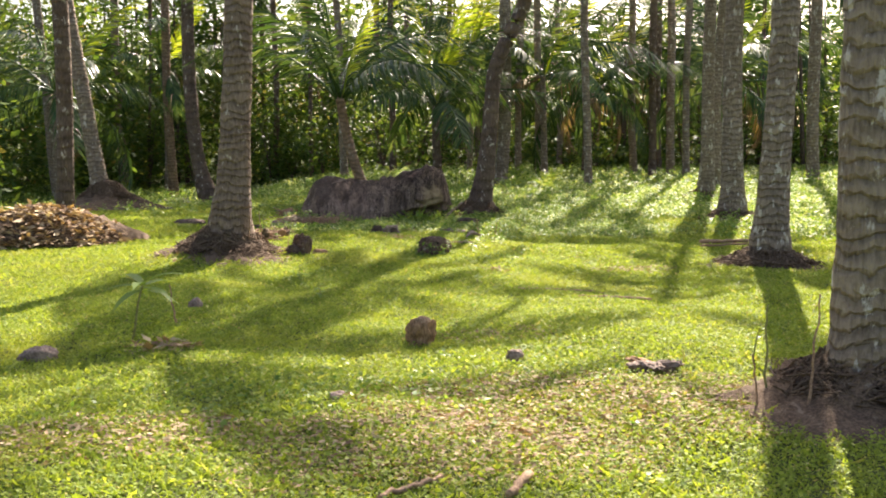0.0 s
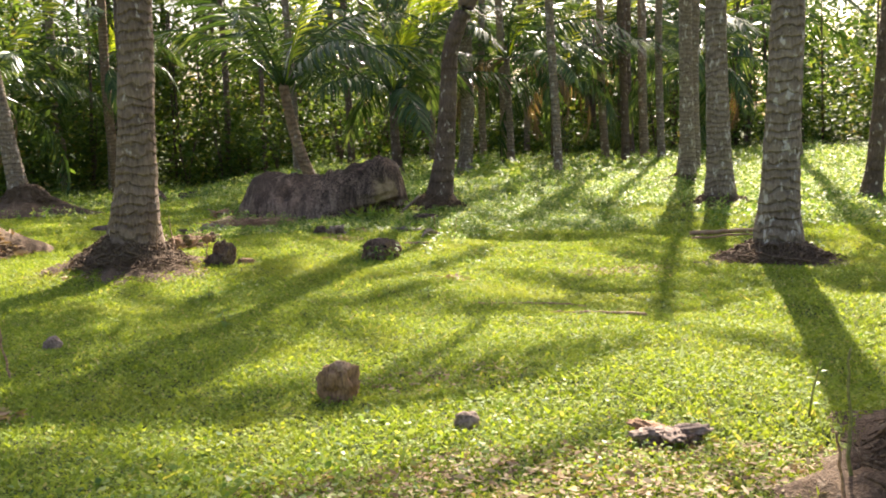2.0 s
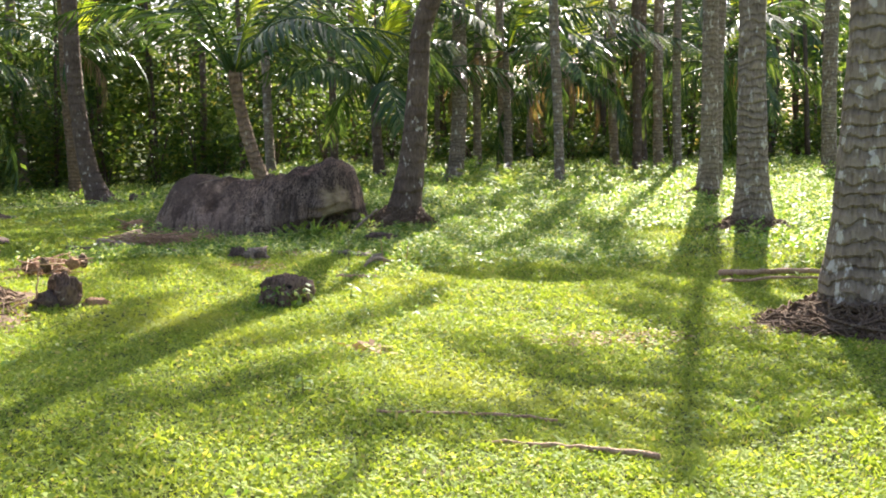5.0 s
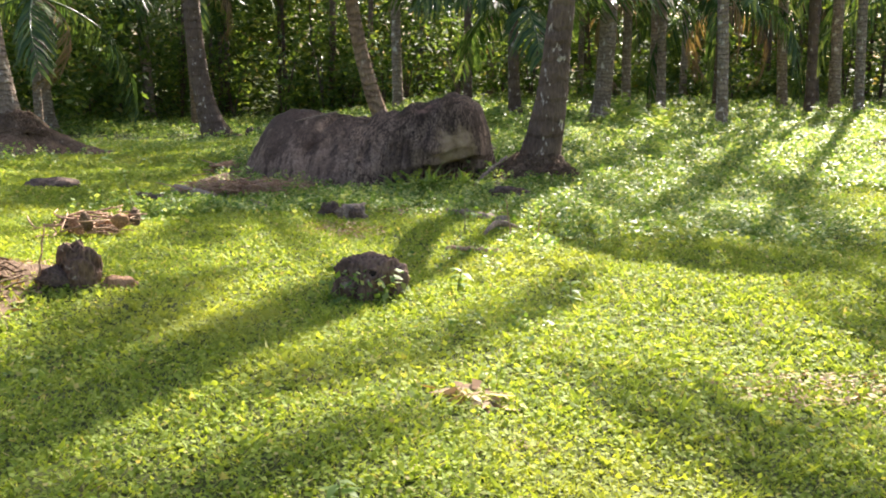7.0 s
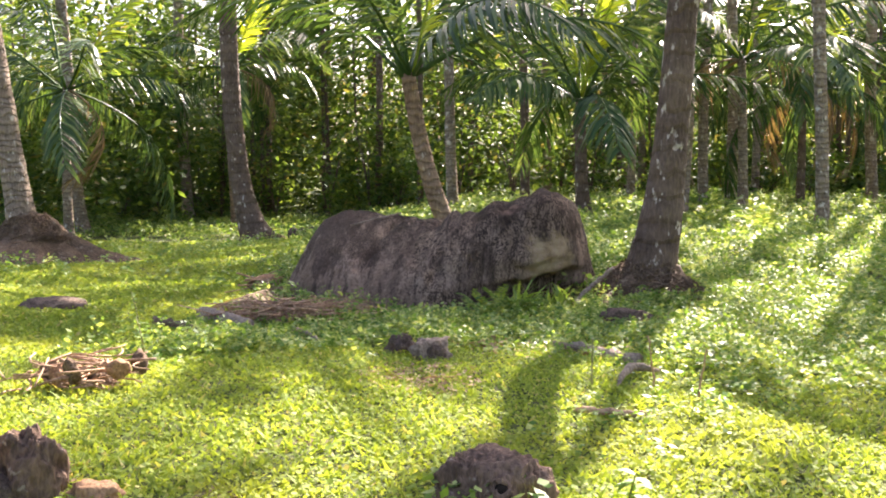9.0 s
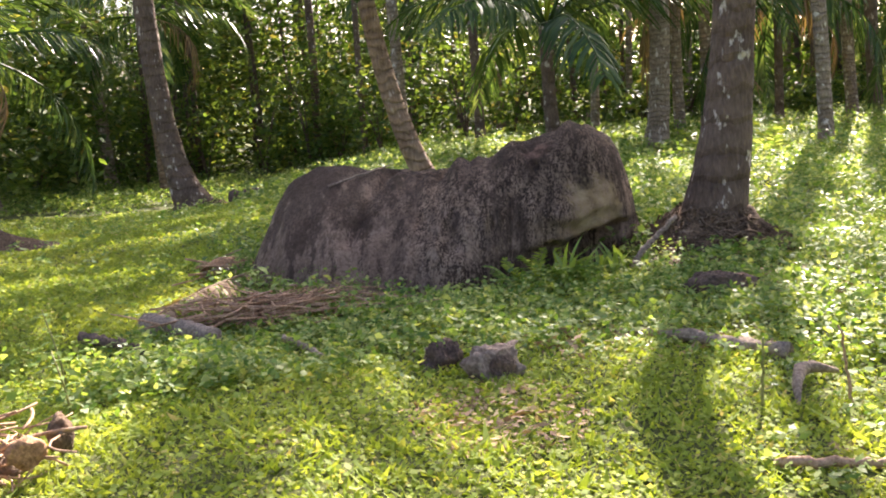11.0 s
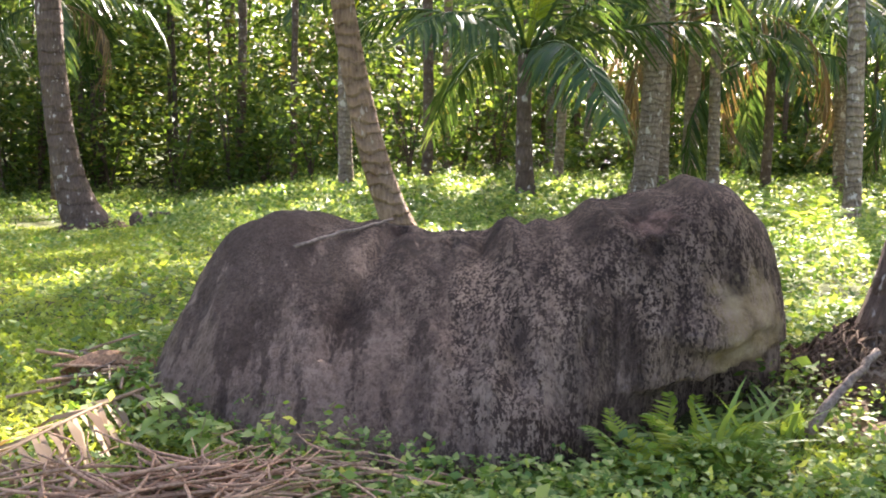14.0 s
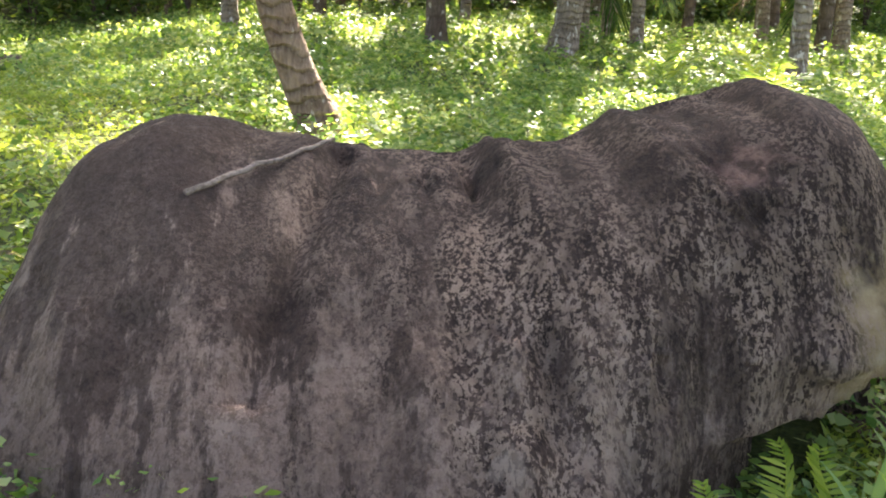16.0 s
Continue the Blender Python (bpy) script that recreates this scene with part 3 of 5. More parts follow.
def palm(name, x, y, diam, height, mat, label, lean=(0.0, 0.0), bend=(0.0, 0.0), flare=0.9, seed=1, fronds=15, lift=(-25, 60), skirt=0.0,
         young=1, dry=1, size=1.0, upright=False, sink=0.05, group="", sides=16, flare_at=0.25, crook=None, rise=0.16):
    """A coconut palm: trunk with scars and swollen foot, root mat, fronds. lean: metres aside for each metre up; bend: aside at the foot that fades upwards; crook: the height where the trunk turns aside, by how much, and over what height."""
    z0 = gz(x, y)
    ob = thing(name, (x, y, z0), label, "palm tree", group)
    n = max(12, int(height / 0.09))
    zz = np.linspace(-sink, height, n)
    h = np.clip(zz, 0, None)
    px = lean[0] * h + bend[0] * (np.exp(-h / 0.9) - 1)
    py = lean[1] * h + bend[1] * (np.exp(-h / 0.9) - 1)
    if crook:
        turn = np.clip((h - crook[0]) / crook[2], 0, 1)
        px = px + crook[1] * turn * turn * (3 - 2 * turn)
    sway = 0.04 * np.sin(h * 0.8 + seed)
    pts = np.stack([px + sway - 0.04 * math.sin(seed), py, zz], -1)
    rad = diam / 2 * (1 + flare * np.exp(-h / flare_at)) * (1 - 0.25 * h / max(height, 1)) * (1 + (0.02 if mat is M_TRUNK_DARK else 0.05) * ((h * 6.5 + 0.5 * np.sin(h * 2 + seed)) % 1.0 - 0.5))
    v, f = tube(pts, rad, sides, True)
    for i in range(n * sides):
        p = Vector(v[i])
        c = pts[i // sides]
        k = 1 + 0.05 * noise.noise(p * 4 + Vector((seed, 0, 0))) + (0.22 * noise.noise(p * 6 + Vector((0, seed, 0))) * math.exp(-max(p.z, 0) / 0.22) if flare else 0)
        v[i, 0] = c[0] + (v[i, 0] - c[0]) * k
        v[i, 1] = c[1] + (v[i, 1] - c[1]) * k
    part("trunk", raw_mesh("trunk", v, f, mat, True), ob)
    if skirt:
        r = np.random.default_rng(seed + 50)
        rr, aa = np.linspace(0.0, 1, 26), np.linspace(0, 2 * math.pi, 72, endpoint=False)
        R, A = np.meshgrid(rr, aa, indexing="ij")
        edge = 1 + 0.16 * np.sin(3 * A + seed) + 0.10 * np.sin(5 * A + 2 * seed) + 0.05 * np.sin(11 * A)
        sx, sy = R * skirt * edge * np.cos(A), R * skirt * edge * np.sin(A)
        rough = np.array([noise.noise(Vector((p, q, seed)) * 7) + 0.6 * noise.noise(Vector((p, q, seed)) * 19) for p, q in zip(sx.ravel(), sy.ravel())]).reshape(R.shape)
        collar = 0.5 - 0.5 * np.tanh((R * skirt - diam * (1.05 + 0.12 * np.sin(4 * A + seed))) / 0.06)
        sz = rise * skirt * (1 - R) ** 1.2 + (0.06 + 0.12 * diam) * collar + 0.085 * rough * (1 - R) ** 0.5 - 0.03 * (R > 0.97)
        gzz = gh(x + sx, y + sy) - z0
        part("root_mound", raw_mesh("root_mound", np.stack([sx, sy, sz + gzz], -1).reshape(-1, 3), grid_faces(26, 72, True), M_ROOTS, True), ob, "dark root and soil mound")
        rv = []
        for i in range(420):
            a = r.uniform(0, 2 * math.pi)
            d0 = diam * r.uniform(0.6, 1.3)
            d1 = min(skirt, d0 + r.uniform(0.04, 0.26))
            s = np.linspace(0, 1, 5)
            rad_ = d0 + (d1 - d0) * s
            aa_ = a + r.normal(0, 0.8) * s
            hgt = rise * skirt * (1 - rad_ / skirt).clip(0, 1) ** 1.2 + (0.06 + 0.12 * diam) * (0.5 - 0.5 * np.tanh((rad_ - diam * 1.05) / 0.08))
            p = np.stack([rad_ * np.cos(aa_), rad_ * np.sin(aa_), hgt + 0.03 + 0.02 * r.normal(0, 1, 5)], -1)
            p[:, 2] += gh(x + p[:, 0], y + p[:, 1]) - z0
            rv.append(tube(p, np.linspace(0.011, 0.005, 5) * r.uniform(0.5, 1.4), 4, False))
        rv, rf = merge(rv)
        part("root_mat", raw_mesh("root_mat", rv, rf, M_ROOTS), ob, "matted brown rootlets")
    if fronds:
        crown(ob, pts[-1] + np.array([0, 0, -0.05]), fronds, seed, lift, young, dry, size, [FRONDS[0], FRONDS[0], FRONDS[1]] if upright else None)
    return ob


GREY = "grey ringed coconut palm trunk with pale lichen, standing in grass"
DARK = "dark brown coconut palm trunk with pale lichen spots"
G1 = "coconut palms of the grove"
palm("coconut_palm", 2.29, 5.3, 0.29, 14.0, M_TRUNK_GREY, "thick grey coconut palm with lichen and a broad mat of roots", (0.012, 0.0), (0.10, 0), 1.35, 3, 9, skirt=0.85, rise=0.26, group=G1, sides=24, flare_at=0.4)
palm("coconut_palm", 3.76, 11.8, 0.33, 14.0, M_TRUNK_GREY, GREY, (0.0, 0.0), (-0.04, 0), 0.85, 5, 9, skirt=0.7, group=G1, sides=20, flare_at=0.42)
palm("coconut_palm", 5.12, 18.1, 0.37, 6.2, M_TRUNK_GREY, GREY, (0.015, 0.0), (0.05, 0), 0.7, 8, 13, skirt=0.6, group=G1, flare_at=0.45, crook=(3.7, 1.2, 2.4))
palm("coconut_palm", 5.9, 23.1, 0.30, 6.9, M_TRUNK_GREY, GREY, (-0.02, 0.0), (-0.12, 0), 0.7, 9, 8, skirt=0.5, group=G1, flare_at=0.45)
palm("coconut_palm", -2.62, 12.5, 0.36, 14.0, M_TRUNK_BROWN, "stout grey-brown coconut palm rising from a root mound", (0.005, 0.0), (-0.10, 0), 0.95, 11, 9, skirt=0.85, group=G1, sides=20, flare_at=0.5)
palm("coconut_palm", -7.0, 19.0, 0.31, 13.0, M_TRUNK_DARK, "brown coconut palm with creeper at its foot", (0.0, 0.0), (0, 0), 0.3, 12, 8, group=G1)
palm("coconut_palm", -7.3, 22.2, 0.33, 13.0, M_TRUNK_GREY, "slanting grey coconut palm on a wide root mound", (-0.12, 0.0), (0.12, 0), 0.9, 13, 8, skirt=1.25, rise=0.5, group=G1, flare_at=0.45)
palm("coconut_palm", -6.6, 29.5, 0.39, 13.0, M_TRUNK_DARK, "dark leaning coconut palm curved at its foot", (-0.01, 0.0), (0.5, 0), 1.1, 14, 8, skirt=0.5, group=G1, flare_at=0.5)
palm("coconut_palm", 0.62, 18.8, 0.28, 9.6, M_TRUNK_DARK, "dark coconut palm with white lichen, leaning beside the boulder", (0.06, 0.0), (-0.22, 0), 1.0, 15, 17, skirt=0.72, group=G1, sides=20, flare_at=0.62, rise=0.3, crook=(2.4, 0.5, 1.8))
palm("coconut_palm", -1.6, 22.8, 0.25, 2.3, M_TRUNK_RUST, "rust-brown young coconut palm curving up behind the boulder", (-0.14, 0.0), (0.36, 0), 0.45, 16, 12, (30, 82), young=1, dry=0, upright=True, group="young palms", sides=18)
palm("coconut_palm", -3.1, 32.5, 0.25, 10.0, M_TRUNK_GREY, GREY, (-0.05, 0.0), (0, 0), 0.5, 17, 14, group=G1, sides=10)
palm("coconut_palm", -0.12, 30.0, 0.27, 2.3, M_TRUNK_DARK, "young coconut palm with a dark trunk and arching fronds", (-0.03, 0.0), (0.1, 0), 0.5, 18, 16, (12, 80), young=3, dry=0, upright=True, size=1.1, group="young palms")
palm("coconut_palm", 1.68, 30.3, 0.37, 10.8, M_TRUNK_GREY, GREY, (0.015, 0.0), (-0.08, 0), 0.5, 19, 13, group=G1, sides=12, size=0.68, crook=(5.0, 0.9, 5.0))
palm("coconut_palm", 6.6, 32.5, 0.24, 13, M_TRUNK_DARK, DARK, (0.004, 0), (0, 0), 0.3, 20, 2, group=G1, sides=10)
palm("coconut_palm", 7.5, 31.7, 0.22, 13, M_TRUNK_GREY, GREY, (0, 0), (0, 0), 0.4, 21, 2, group=G1, sides=10)
palm("coconut_palm", 10.8, 30.0, 0.36, 13, M_TRUNK_GREY, GREY, (-0.02, 0), (0, 0), 0.4, 22, 4, group=G1, sides=10)
palm("coconut_palm", 7.75, 18.6, 0.27, 11, M_TRUNK_DARK, "dark leaning palm trunk with creeper at its foot", (0.03, 0), (-0.12, 0), 0.6, 23, 8, group=G1, sides=12)
palm("coconut_palm", -12.4, 33.2, 0.30, 12, M_TRUNK_GREY, GREY, (-0.05, 0), (0.2, 0), 0.6, 24, 5, group=G1, sides=10)
palm("coconut_palm", -9.9, 37.0, 0.24, 4.4, M_TRUNK_GREY, "grey young palm with drooping fronds that shine in the sun", (0.0, 0), (0.02, 0), 0.5, 25, 14, (-20, 70), young=1, dry=1, size=1.05, group="young palms", sides=12)
palm("coconut_palm", -1.75, 36.0, 0.24, 11, M_TRUNK_DARK, DARK, (0, 0), (0, 0), 0.3, 26, 15, group=G1, sides=10)
palm("coconut_palm", -1.3, 38.6, 0.24, 11, M_TRUNK_BROWN, GREY, (0, 0), (0, 0), 0.3, 27, 14, group=G1, sides=10)
palm("coconut_palm", 6.4, 34.5, 0.26, 13, M_TRUNK_GREY, GREY, (-0.03, 0), (0, 0), 0.3, 28, 2, group=G1, sides=10)
palm("coconut_palm", 7.4, 33.4, 0.28, 13, M_TRUNK_GREY, GREY, (-0.03, 0), (0, 0), 0.3, 29, 2, group=G1, sides=10)
palm("coconut_palm", -6.5, 40.0, 0.24, 11, M_TRUNK_DARK, "thin dark trunk among the undergrowth", (0.0, 0), (0, 0), 0.2, 30, 5, group=G1, sides=10)
palm("coconut_palm", 1.4, 42.0, 0.22, 10, M_TRUNK_GREY, GREY, (-0.02, 0), (0, 0), 0.3, 31, 3, group=G1, sides=10)
palm("coconut_palm", 4.6, 33.5, 0.2, 2.6, M_TRUNK_DARK, "young palm with orange-brown dead fronds", (0.0, 0), (0, 0), 0.3, 32, 15, (-15, 70), young=1, dry=2, size=1.0, group="young palms", sides=12)
palm("coconut_palm", 3.1, 31.5, 0.22, 3.2, M_TRUNK_GREY, "young palm with spreading fronds at the edge of the wood", (0.0, 0), (0, 0), 0.3, 33, 15, (-15, 70), young=2, dry=3, size=1.1, group="young palms", sides=12)
palm("coconut_palm", 9.2, 34.0, 0.22, 3.0, M_TRUNK_GREY, "young palm with spreading fronds at the edge of the wood", (0.0, 0), (0, 0), 0.3, 34, 14, (-15, 70), young=1, dry=1, size=1.1, group="young palms", sides=12)
palm("coconut_palm", -11.6, 31.0, 0.22, 3.4, M_TRUNK_GREY, "young palm with drooping fronds among the undergrowth", (0.0, 0), (0, 0), 0.3, 35, 14, (-20, 65), young=1, dry=1, size=1.1, group="young palms", sides=12)
palm("coconut_palm", -4.2, 44.0, 0.2, 4.6, M_TRUNK_DARK, "young palm with drooping fronds among the undergrowth", (0.0, 0), (0, 0), 0.3, 36, 13, (-20, 65), young=1, dry=1, size=1.1, group="young palms", sides=12)
palm("coconut_palm", 0.9, 35.0, 0.2, 4.4, M_TRUNK_GREY, "young palm with yellow-green fronds in the sun", (0.0, 0), (0, 0), 0.3, 37, 14, (-15, 70), young=5, dry=1, size=1.1, group="young palms", sides=12)
# added palm whose dense unseen crown keeps the sun off the boulder
palm("coconut_palm", 3.0, 32.8, 0.24, 12.2, M_TRUNK_GREY, GREY, (0.0, 0), (0, 0), 0.3, 38, 25, (-35, 55), group=G1, sides=10)
palm("coconut_palm", 3.9, 27.6, 0.22, 13.4, M_TRUNK_GREY, GREY, (-0.02, 0), (0, 0), 0.3, 39, 13, group=G1, sides=10, size=0.8, crook=(7.0, 0.9, 5.0))
# invented palm, added behind the others to cast shade on the lawn
palm("coconut_palm", 6.9, 26.0, 0.22, 13.5, M_TRUNK_GREY, GREY, (0.02, 0), (0, 0), 0.3, 40, 2, group=G1, sides=10)
# the full crown is unseen, added here to shade the boulder too
palm("coconut_palm", 2.35, 31.9, 0.22, 10.0, M_TRUNK_GREY, GREY, (0.0, 0), (0, 0), 0.3, 41, 23, (-35, 55), group=G1, sides=10)
palm("coconut_palm", 7.6, 45.0, 0.24, 4.0, M_TRUNK_GREY, "young palm with brown dead fronds deep in the wood", (0.0, 0), (0, 0), 0.3, 42, 15, (-15, 70), young=2, dry=4, size=1.5, group="young palms", sides=10)
palm("coconut_palm", 3.9, 41.0, 0.22, 4.2, M_TRUNK_GREY, "young palm with spreading fronds deep in the wood", (0.0, 0), (0, 0), 0.3, 43, 14, (-10, 75), young=1, dry=1, size=1.4, group="young palms", sides=10)
palm("coconut_palm", 11.2, 41.5, 0.22, 4.4, M_TRUNK_GREY, "young palm with spreading fronds deep in the wood", (0.0, 0), (0, 0), 0.3, 44, 14, (-10, 75), young=1, dry=1, size=1.4, group="young palms", sides=10)

palm("coconut_palm", -11.9, 38.5, 0.33, 12.5, M_TRUNK_GREY, GREY, (-0.01, 0), (0.1, 0), 0.5, 45, 9, (-35, 55), group=G1, sides=10)
palm("coconut_palm", -9.3, 35.5, 0.32, 11, M_TRUNK_RUST, "reddish-brown palm trunk among the undergrowth", (-0.02, 0), (0, 0), 0.3, 46, 7, (-35, 55), group=G1, sides=10)
palm("coconut_palm", 7.75, 37.2, 0.32, 13, M_TRUNK_DARK, DARK, (-0.02, 0), (0, 0), 0.3, 47, 5, group=G1, sides=10)
palm("coconut_palm", -4.9, 38.5, 0.17, 11, M_TRUNK_DARK, "thin dark trunk among the undergrowth", (-0.02, 0), (0, 0), 0.2, 48, 4, group=G1, sides=10)
palm("coconut_palm", 2.2, 40.5, 0.2, 10, M_TRUNK_GREY, GREY, (0.01, 0), (0, 0), 0.3, 49, 4, group=G1, sides=10)
palm("coconut_palm", 4.4, 39.0, 0.22, 11, M_TRUNK_GREY, GREY, (-0.02, 0), (0, 0), 0.3, 50, 6, group=G1, sides=10)

for i, (x, y, h, k) in enumerate([(1.0, 47.0, 4.8, 1.6), (5.8, 47.5, 5.4, 1.7), (9.6, 48.0, 5.0, 1.7), (13.5, 44.0, 4.8, 1.6)]):
    palm("coconut_palm", x, y, 0.24, h, M_TRUNK_GREY, "young palm with spreading fronds deep in the wood", (0.0, 0), (0, 0), 0.3, 60 + i, 15, (-15, 75), young=1, dry=1, size=k, group="young palms", sides=10)
# added palms: their crowns, out of view, shade the left wood and lawn
for i, (x, y, h) in enumerate([(-14.5, 52.0, 13.0), (-11.8, 54.0, 13.5), (-9.4, 51.5, 12.5), (-7.2, 54.5, 13.5), (-12.6, 47.5, 11.5), (-8.2, 47.0, 11.0), (-2.6, 42.5, 12.0), (0.3, 44.0, 13.0)]):
    palm("coconut_palm", x, y, 0.26, h, M_TRUNK_DARK, "tall dark palm added deep in the wood to shade undergrowth and lawn", (0.01 * (i % 3 - 1), 0), (0, 0), 0.3, 70 + i, 18, (-40, 55), size=1.25, group=G1, sides=10)


# ---- undergrowth and woods ----
def bush_points(n, cx, cy, r, h, local):
    """Points in leafy clumps over a foot."""
    k = max(5, n // 90)
    a, d = local.uniform(0, 2 * math.pi, k), r * np.sqrt(local.random(k))
    c = np.stack([cx + d * np.cos(a), cy + d * np.sin(a), h * (0.08 + 0.92 * local.random(k))], -1)
    i = local.integers(0, k, n)
    return c[i] + local.normal(0, 1, (n, 3)) * np.array([[0.32 * r, 0.32 * r, 0.13 * h + 0.08]])


def woods(name, count, per, x0, x1, y0, y1, hmin, hmax, size, mat, label, seed):
    local = np.random.default_rng(seed)
    pts = []
    for _ in range(count):
        cx, cy = local.uniform(x0, x1), local.uniform(y0, y1)
        pts.append(bush_points(per, cx, cy, local.uniform(0.7, 1.6), local.uniform(hmin, hmax), local))
    p = np.vstack(pts)
    if y0 > 30:
        p[:, 2] *= np.interp(p[:, 0], [-10, 1, 4, 8, 13, 30], [1.25, 1.0, 0.42, 0.42, 1.2, 1.2])
    p[:, 2] = np.abs(p[:, 2]) + gh(p[:, 0], p[:, 1])
    v, f = leaves(p, size, 0.5, 0.5)
    ob = part(name, raw_mesh(name, v, f, mat))
    return tagged(ob, label, "undergrowth", kind="stuff")


def shrub(x, y, r, h, n, seed, label="leafy dark green shrub at the edge of the wood"):
    local = np.random.default_rng(seed)
    z0 = gz(x, y)
    ob = thing("shrub", (x, y, z0), label, "shrub", "shrubs along the wood")
    stems = []
    for _ in range(5):
        a = local.uniform(0, 2 * math.pi)
        s = np.linspace(0, 1, 6)
        stems.append(tube(np.stack([r * 0.6 * math.cos(a) * s ** 1.5, r * 0.6 * math.sin(a) * s ** 1.5, h * 0.85 * s - 0.03], -1), 0.03 * (1.1 - s), 5, True))
    part("branching_stem", raw_mesh("branching_stem", *merge(stems), M_WOOD_DARK), ob)
    p = bush_points(n, 0, 0, r, h, local)
    p[:, 2] = np.abs(p[:, 2]) + 0.03
    v, f = leaves(p, 0.17, 0.5, 0.5)
    part("foliage", raw_mesh("foliage", v, f, M_SHRUB), ob)
    return ob


local = np.random.default_rng(4)
for i in range(26):
    x = -15 + i * 1.15 + local.uniform(-0.4, 0.4)
    y = 38.0 + local.uniform(-0.8, 2.5) + 0.02 * abs(x) ** 1.5
    shrub(x, y, local.uniform(0.6, 1.2), local.uniform(1.2, 3.4) * (0.55 if 1 < x < 9 else 1), int(local.integers(500, 1100)), 100 + i)
woods("undergrowth", 190, 380, -30, 30, 40, 49, 1.0, 5.2, 0.22, M_SHRUB, "dense dark green undergrowth below the palms", 21)
woods("undergrowth", 380, 330, -50, 50, 50, 66, 3.0, 8.6, 0.42, M_FAR, "tall leafy wood closing the grove", 22)
woods("undergrowth", 105, 360, -34, -4, 43, 50, 4.5, 9.0, 0.24, M_SHRUB, "tall leafy thicket below the palms", 26)
woods("undergrowth", 55, 380, -20, -11, 34, 41, 2.5, 7.0, 0.22, M_SHRUB, "dark thicket below the palms", 27)
woods("undergrowth", 40, 260, -34, -11, 12, 34, 0.8, 5.5, 0.24, M_SHRUB, "dense undergrowth beside the clearing", 23)
woods("undergrowth", 40, 260, 13, 36, 8, 34, 0.8, 5.0, 0.24, M_SHRUB, "dense undergrowth beside the clearing", 24)
# never in view: added behind the camera to hold back light from there
woods("undergrowth", 40, 200, -40, 40, -30, -14, 2.0, 8.0, 0.42, M_FAR, "unseen leafy wood added behind the camera to limit the light", 25)

# thin upright stems in the wood
stems = []
for _ in range(90):
    x, y = local.uniform(-22, 22), local.uniform(39, 50)
    z0 = gz(x, y)
    s = np.linspace(0, 1, 5)
    stems.append(tube(np.stack([x + local.normal(0, 0.25) * s, y + 0 * s, z0 - 0.05 + local.uniform(5, 10) * s], -1), local.uniform(0.03, 0.09) * (1.1 - 0.6 * s), 6, True))
tagged(part("saplings", raw_mesh("saplings", *merge(stems), M_WOOD_DARK, True)), "thin dark stems of saplings in the wood", "saplings", kind="stuff")


# ---- ground cover ----
def weed_density(x, y):
    """How thick the broad-leaved weeds stand."""
    d = np.clip((y - 18.5) / 2.5, 0, 1)
    d = np.maximum(d, np.clip((x - 0.4 + 0.25 * (y - 15)) / 0.8, 0, 1) * np.clip((y - 14.6) / 1.5, 0, 1))
    d = np.maximum(d, np.clip((y - 15.9) / 0.8, 0, 1) * (x > -3.5) * (x < 1))
    lawn = np.clip((-2.5 - x) / 0.5, 0, 1) * np.clip((24.5 + 1.7 * np.clip(-3 - x, 0, 5) - y) / 1.0, 0, 1)
    d = d * (1 - 0.93 * lawn)
    patch = (np.sin(1.7 * x + 0.9 * y + 1) + np.sin(2.3 * y - 1.1 * x) + np.sin(3.1 * x - 0.3)) / 3
    return np.clip(d * (0.75 + 0.5 * patch) + 0.05 * (patch > 0.45), 0, 1)


def scatter(n, x0, x1, y0, y1, keep, local):
    x, y = local.uniform(x0, x1, n), local.uniform(y0, y1, n)
    thin = np.clip((x - x0) / 1.5, 0, 1) * np.clip((x1 - x) / 1.5, 0, 1) * (np.clip((y - y0) / 1.2, 0, 1) if y0 < 3.5 else 1)
    ok = local.random(n) < keep(x, y) * thin
    return x[ok], y[ok]


def outside_boulder(x, y):
    return 1.0 - ((((x - BX - 0.12) / 1.25) ** 2 + ((y - BY - 0.25) / 1.0) ** 2) < 0.9)


def blades(name, n, x0, x1, y0, y1, hmin, hmax, width, label, seed, keep):
    local = np.random.default_rng(seed)
    x, y = scatter(n, x0, x1, y0, y1, keep, local)
    n = len(x)
    base = np.stack([x, y, gh(x, y) - 0.004], -1)
    a = local.uniform(0, 2 * math.pi, n)
    s = np.stack([np.cos(a), np.sin(a), 0 * a], -1)
    h = local.uniform(hmin, hmax, n)
    clump = 0.55 + 0.9 * (0.5 + 0.5 * np.sin(9 * x + 4 * np.sin(5 * y)) * np.sin(8 * y + 3 * np.sin(6 * x))) ** 1.5
    h = h * clump
    tilt = local.normal(0, 1.0, (n, 2))
    tip = base + np.stack([tilt[:, 0] * h, tilt[:, 1] * h, h], -1)
    w = width * local.uniform(0.6, 1.4, n)[:, None] * s
    v = np.stack([base - 0.5 * w, base + 0.5 * w, tip], 1).reshape(-1, 3)
    return tagged(part(name, raw_mesh(name, v, np.arange(3 * n).reshape(-1, 3), M_GRASS)), label, "grass", kind="stuff")


lawn_keep = lambda x, y: (1 - 0.75 * weed_density(x, y)) * outside_boulder(x, y)
blades("grass", 500000, -5.5, 6.0, 2.0, 12.5, 0.012, 0.030, 0.012, "short bright green creeping grass", 31, lawn_keep)
blades("grass", 220000, -8.0, 7.5, 12.5, 20, 0.015, 0.038, 0.018, "short bright green creeping grass", 32, lawn_keep)
